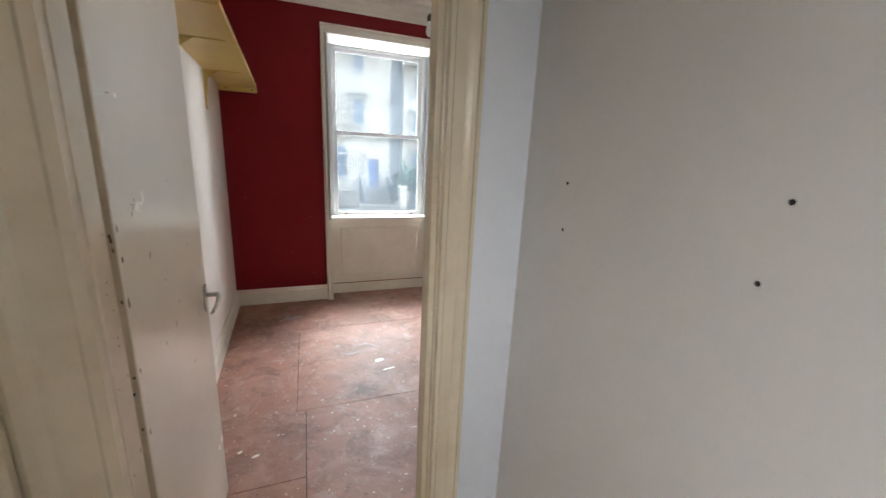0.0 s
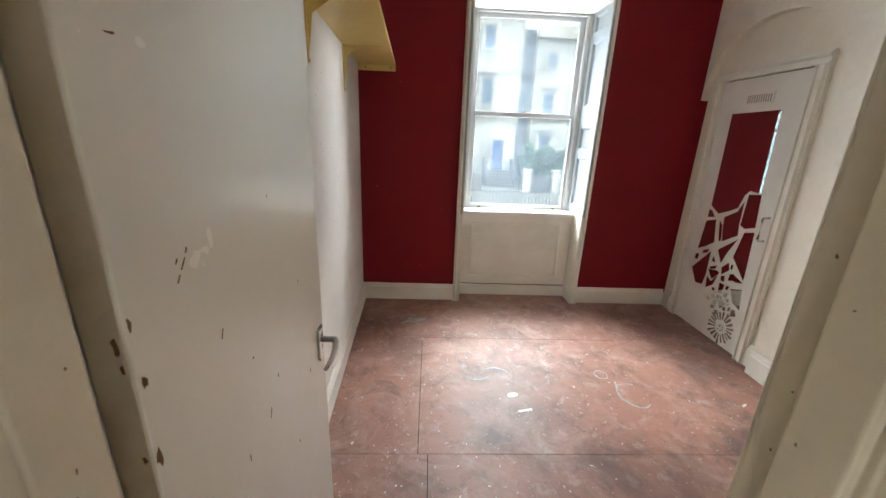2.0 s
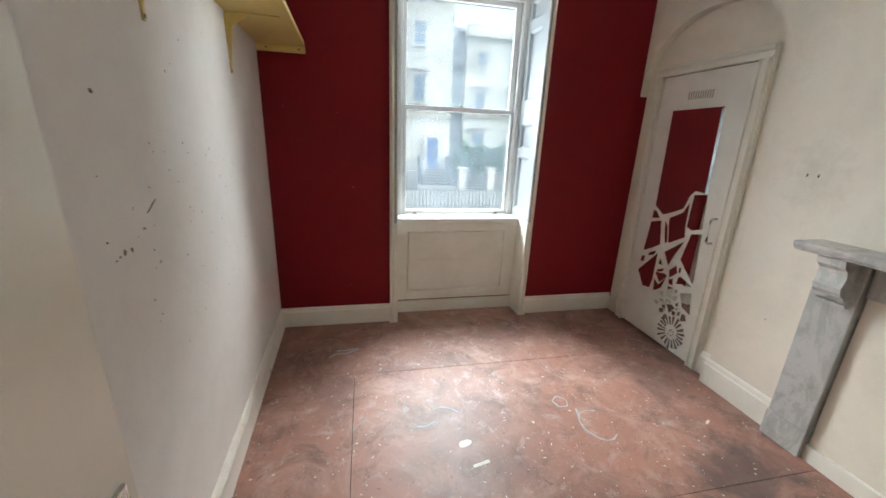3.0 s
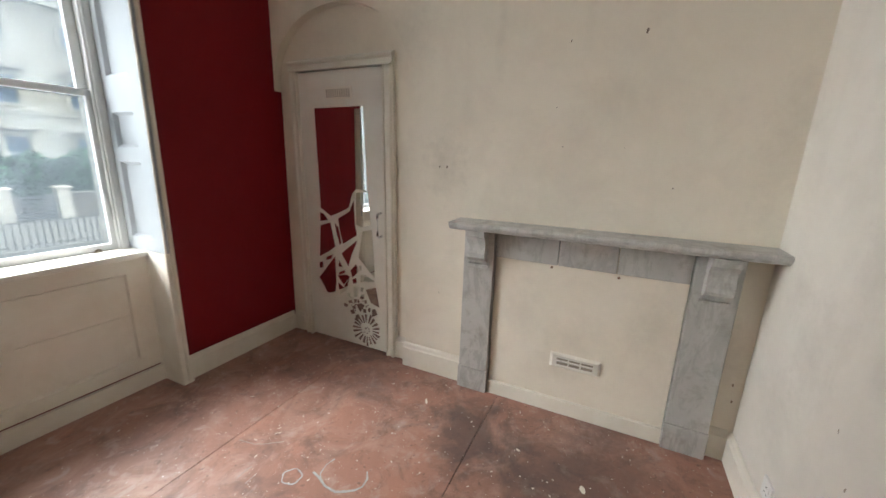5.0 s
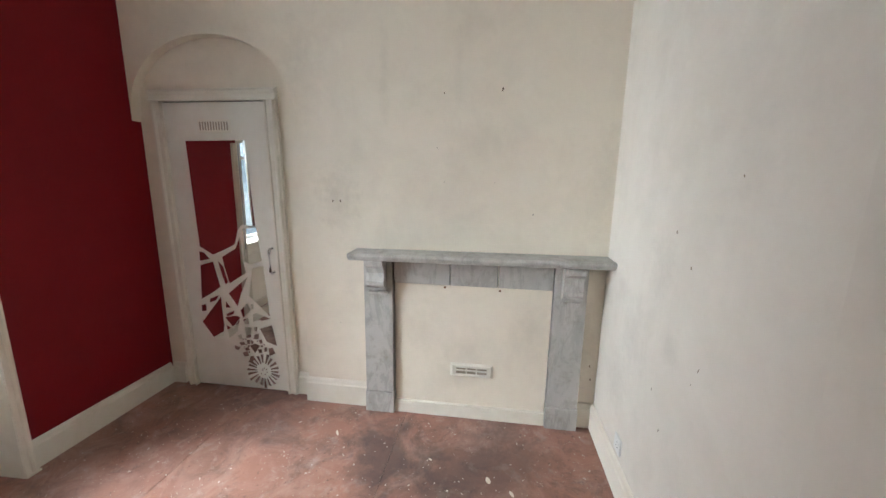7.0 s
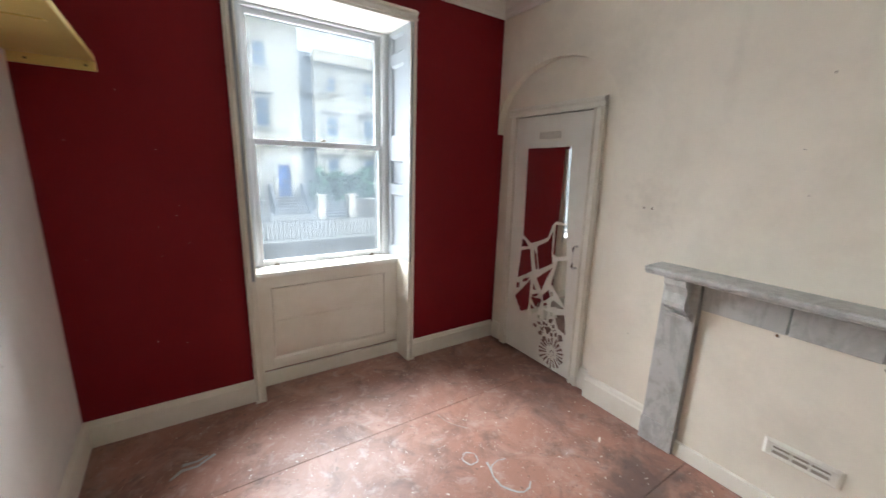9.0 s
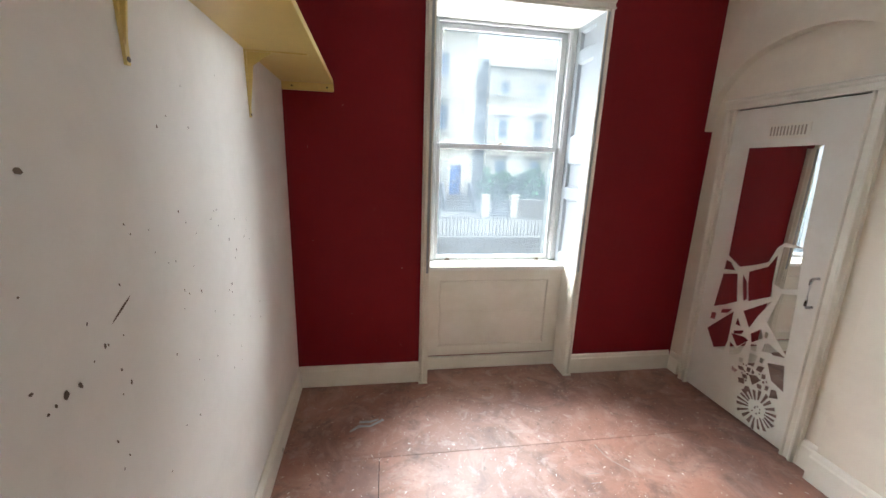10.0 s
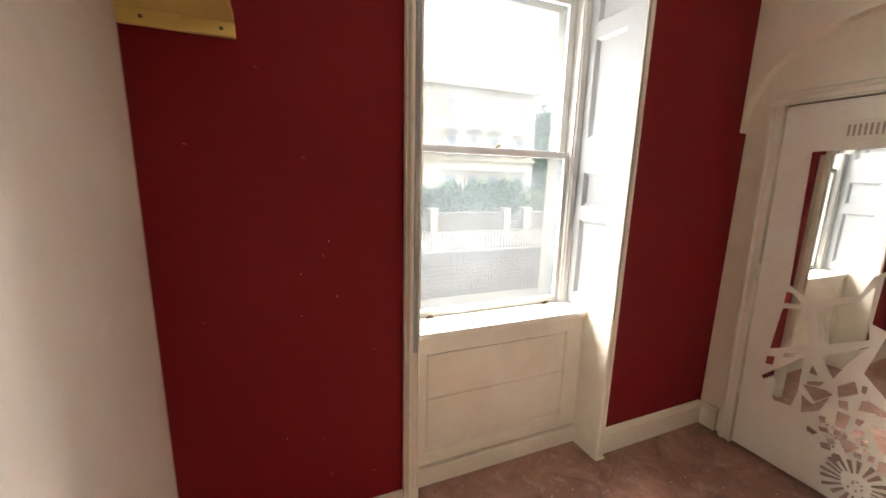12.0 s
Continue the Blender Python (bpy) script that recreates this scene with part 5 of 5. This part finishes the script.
def house_left():
    h = empty("house", (0, HY, TERRACE), "tall pale stucco house with a blue front door", "house")
    part("wall", boxes((-9, 6.45, HY, HY + 9, TERRACE, 10.6)), RENDER_STONE, h)
    part("string_course", boxes((-9, 6.5, HY - 0.08, HY, 2.75, 2.95)), RENDER_STONE, h)
    part("roof_cornice", boxes((-9.1, 6.6, HY - 0.35, HY + 0.1, 10.3, 10.65)), RENDER_STONE, h)
    part("roof", plate([(HY - 0.3, 10.65), (HY + 9.2, 10.65), (HY + 4.5, 13.2)], "x", -9.1, 15.7), SLATE, h)
    for x in (-4.0, 0.2, 4.2):
        house_window(h, x, 3.75, 5.45, 0.85, HY, "flat")
        house_window(h, x, 7.2, 8.6, 0.8, HY, "none")
    for x in (-4.3, -0.8, 2.95):
        house_window(h, x, 0.1, 1.75, 0.95, HY, "none", True)
        house_window(h, x, -1.5, -0.75, 0.85, HY, "none")
    d = part("front_door", boxes((4.85, 5.62, HY - 0.05, HY + 0.02, -0.66, 1.42)), BLUE, h, "blue painted front door")
    part("letter_plate", boxes((5.08, 5.4, HY - 0.06, HY - 0.05, 0.3, 0.38)), CHROME, d)
    part("door_surround", boxes((4.6, 4.85, HY - 0.14, HY, -0.66, 1.75), (5.62, 5.87, HY - 0.14, HY, -0.66, 1.75), (4.85, 5.62, HY - 0.14, HY, 1.42, 1.75)), RENDER_STONE, h)
    for i in range(6):
        part("step", boxes((4.3, 6.2, HY - 0.3 * (6 - i) - 0.2, HY - 0.02, TERRACE + i * 0.16, TERRACE + (i + 1) * 0.16 - 0.002)), STONE, h)
    for x in (4.2, 6.2):
        part("step_wall", plate([(HY - 2.2, TERRACE), (HY - 0.06, TERRACE), (HY - 0.06, 0.2), (HY - 0.5, 0.2), (HY - 2.2, -0.9)], "x", x, 0.18), SHADE_WALL, h)


house_left()


def house_right():
    h = empty("house", (12, HY, TERRACE), "long pale stucco house with pedimented windows", "house")
    part("wall", boxes((7.4, 18.2, HY, HY + 9, TERRACE, 8.0)), RENDER_STONE, h)
    part("side_wall", boxes((6.46, 7.39, HY + 0.6, HY + 9, TERRACE, 8.6)), RECESS_WALL, h, "recessed wall between the houses, shade put in its colour")
    part("string_course", boxes((7.4, 18.3, HY - 0.1, HY, 2.9, 3.12)), RENDER_STONE, h)
    part("roof_cornice", boxes((7.3, 18.5, HY - 0.4, HY + 0.1, 7.95, 8.25)), RENDER_STONE, h)
    part("parapet", boxes((7.4, 18.4, HY - 0.1, HY + 0.3, 8.25, 8.7)), RENDER_STONE, h)
    part("roof", plate([(HY + 0.3, 8.3), (HY + 9.2, 8.3), (HY + 4.7, 9.4)], "x", 7.0, 11.2), SLATE, h)
    for x, t in ((8.5, "flat"), (11.1, "pediment"), (12.9, "segment"), (14.65, "pediment"), (16.9, "flat")):
        house_window(h, x, 3.35, 4.65, 0.8, HY, t)
        house_window(h, x, 6.25, 7.15, 0.72, HY, "none")
        house_window(h, x, 0.2, 1.9, 0.9, HY, "flat")


house_right()


def foliage(name, centre, size, count, leaf, material, label, category, seed, trunk=None):
    """Many small leaf clumps through an uneven volume."""
    rng = random.Random(seed)
    c = Vector(centre)
    t = empty(name, (c.x, c.y, TERRACE), label, category)
    verts, faces = [], []
    for i in range(count):
        while True:
            p = Vector((rng.uniform(-1, 1), rng.uniform(-1, 1), rng.uniform(-1, 1)))
            if p.length < 0.7 + 0.45 * noise.noise(p * 2.2 + Vector((seed, 0, 0))):
                break
        q = c + Vector((p.x * size[0], p.y * size[1], p.z * size[2]))
        a, b = Vector((rng.gauss(0, 1), rng.gauss(0, 1), rng.gauss(0, 1))).normalized(), Vector((rng.gauss(0, 1), rng.gauss(0, 1), rng.gauss(0, 1))).normalized()
        s = leaf * rng.uniform(0.5, 1.3)
        k = len(verts)
        verts += [q - a * s, q + b * s * 0.6, q + a * s, q - b * s * 0.6]
        faces.append((k, k + 1, k + 2, k + 3))
    me = bpy.data.meshes.new("crown")
    me.from_pydata([tuple(v) for v in verts], [], faces)
    me.materials.append(material)
    ob = new("crown", me)
    ob.parent, ob.matrix_parent_inverse = t, t.matrix_world.inverted()
    stem = [(c.x, c.y, TERRACE - 0.05), (c.x + 0.05, c.y, TERRACE + 0.4 * (c.z - TERRACE)), (c.x, c.y + 0.1, c.z)]
    part("trunk", tube(stem, [0.14, 0.1, 0.04], 8), BARK, t)
    for i in range(4):
        a = i * 1.7 + seed
        part("limb", tube([stem[1], (c.x + math.cos(a) * size[0] * 0.5, c.y + math.sin(a) * size[1] * 0.4, c.z + 0.2 * size[2])], [0.06, 0.02], 6), BARK, t)
    return t


for i, (x, y, z, sx, sy, sz) in enumerate(((7.6, 25.8, 0.1, 1.6, 1.2, 1.5), (9.6, 25.2, 0.25, 1.9, 1.2, 1.4), (12.2, 25.0, 0.3, 2.2, 1.2, 1.5), (14.6, 25.2, 0.35, 1.8, 1.2, 1.6))):
    foliage("garden_bush", (x, y, z), (sx, sy, sz), 2600, 0.16, LEAF, "dense dark green garden bush over a wall", "bush", i + 2)
foliage("garden_bush", (17.6, 25.4, 0.0), (1.8, 1.0, 1.0), 2000, 0.15, LEAF_LIGHT, "yellow-green garden bush over a wall", "bush", 9)
foliage("tree", (21.5, 31.0, 4.0), (3.4, 3.0, 4.4), 5000, 0.3, LEAF, "tall green tree beside the pale house", "tree", 12)
foliage("tree", (27.5, 36.0, 3.0), (4.5, 3.0, 4.0), 4000, 0.35, LEAF, "broad green tree far beyond the houses", "tree", 14)

WY = 23.4
garden = empty("garden_wall", (10, WY, TERRACE), "pale stone garden wall with gate piers", "wall", kind="structure")
for x0, x1 in ((8.4, 13.0), (15.0, 22.0), (-8, 3.6)):
    part("wall", boxes((x0, x1, WY, WY + 0.3, TERRACE, TERRACE + 1.05)), STONE, garden)
    part("coping", bevelled(boxes((x0, x1, WY - 0.05, WY + 0.35, TERRACE + 1.05, TERRACE + 1.15)), 0.02), PAVING, garden)
for x in (6.35, 8.15, 13.2, 14.75):
    p = part("pier", bevelled(boxes((x - 0.22, x + 0.22, WY - 0.1, WY + 0.35, TERRACE, -0.32)), 0.02), RENDER_STONE, garden, "pale stone gate pier")
    part("cap", bevelled(boxes((x - 0.28, x + 0.28, WY - 0.16, WY + 0.41, -0.318, -0.2)), 0.03), RENDER_STONE, p)
for x0, x1 in ((6.6, 7.9), (13.45, 14.5)):
    g = empty("garden_gate", (x0, WY + 0.1, TERRACE), "dark slatted wooden garden gate between piers", "gate")
    for i in range(6):
        part("slat", boxes((x0, x1, WY + 0.1, WY + 0.13, TERRACE + 0.08 + i * 0.17, TERRACE + 0.18 + i * 0.17)), SHADE_WALL, g)
    for x in (x0 + 0.05, x1 - 0.11):
        part("upright", boxes((x, x + 0.06, WY + 0.13, WY + 0.17, TERRACE, TERRACE + 1.1)), SHADE_WALL, g)
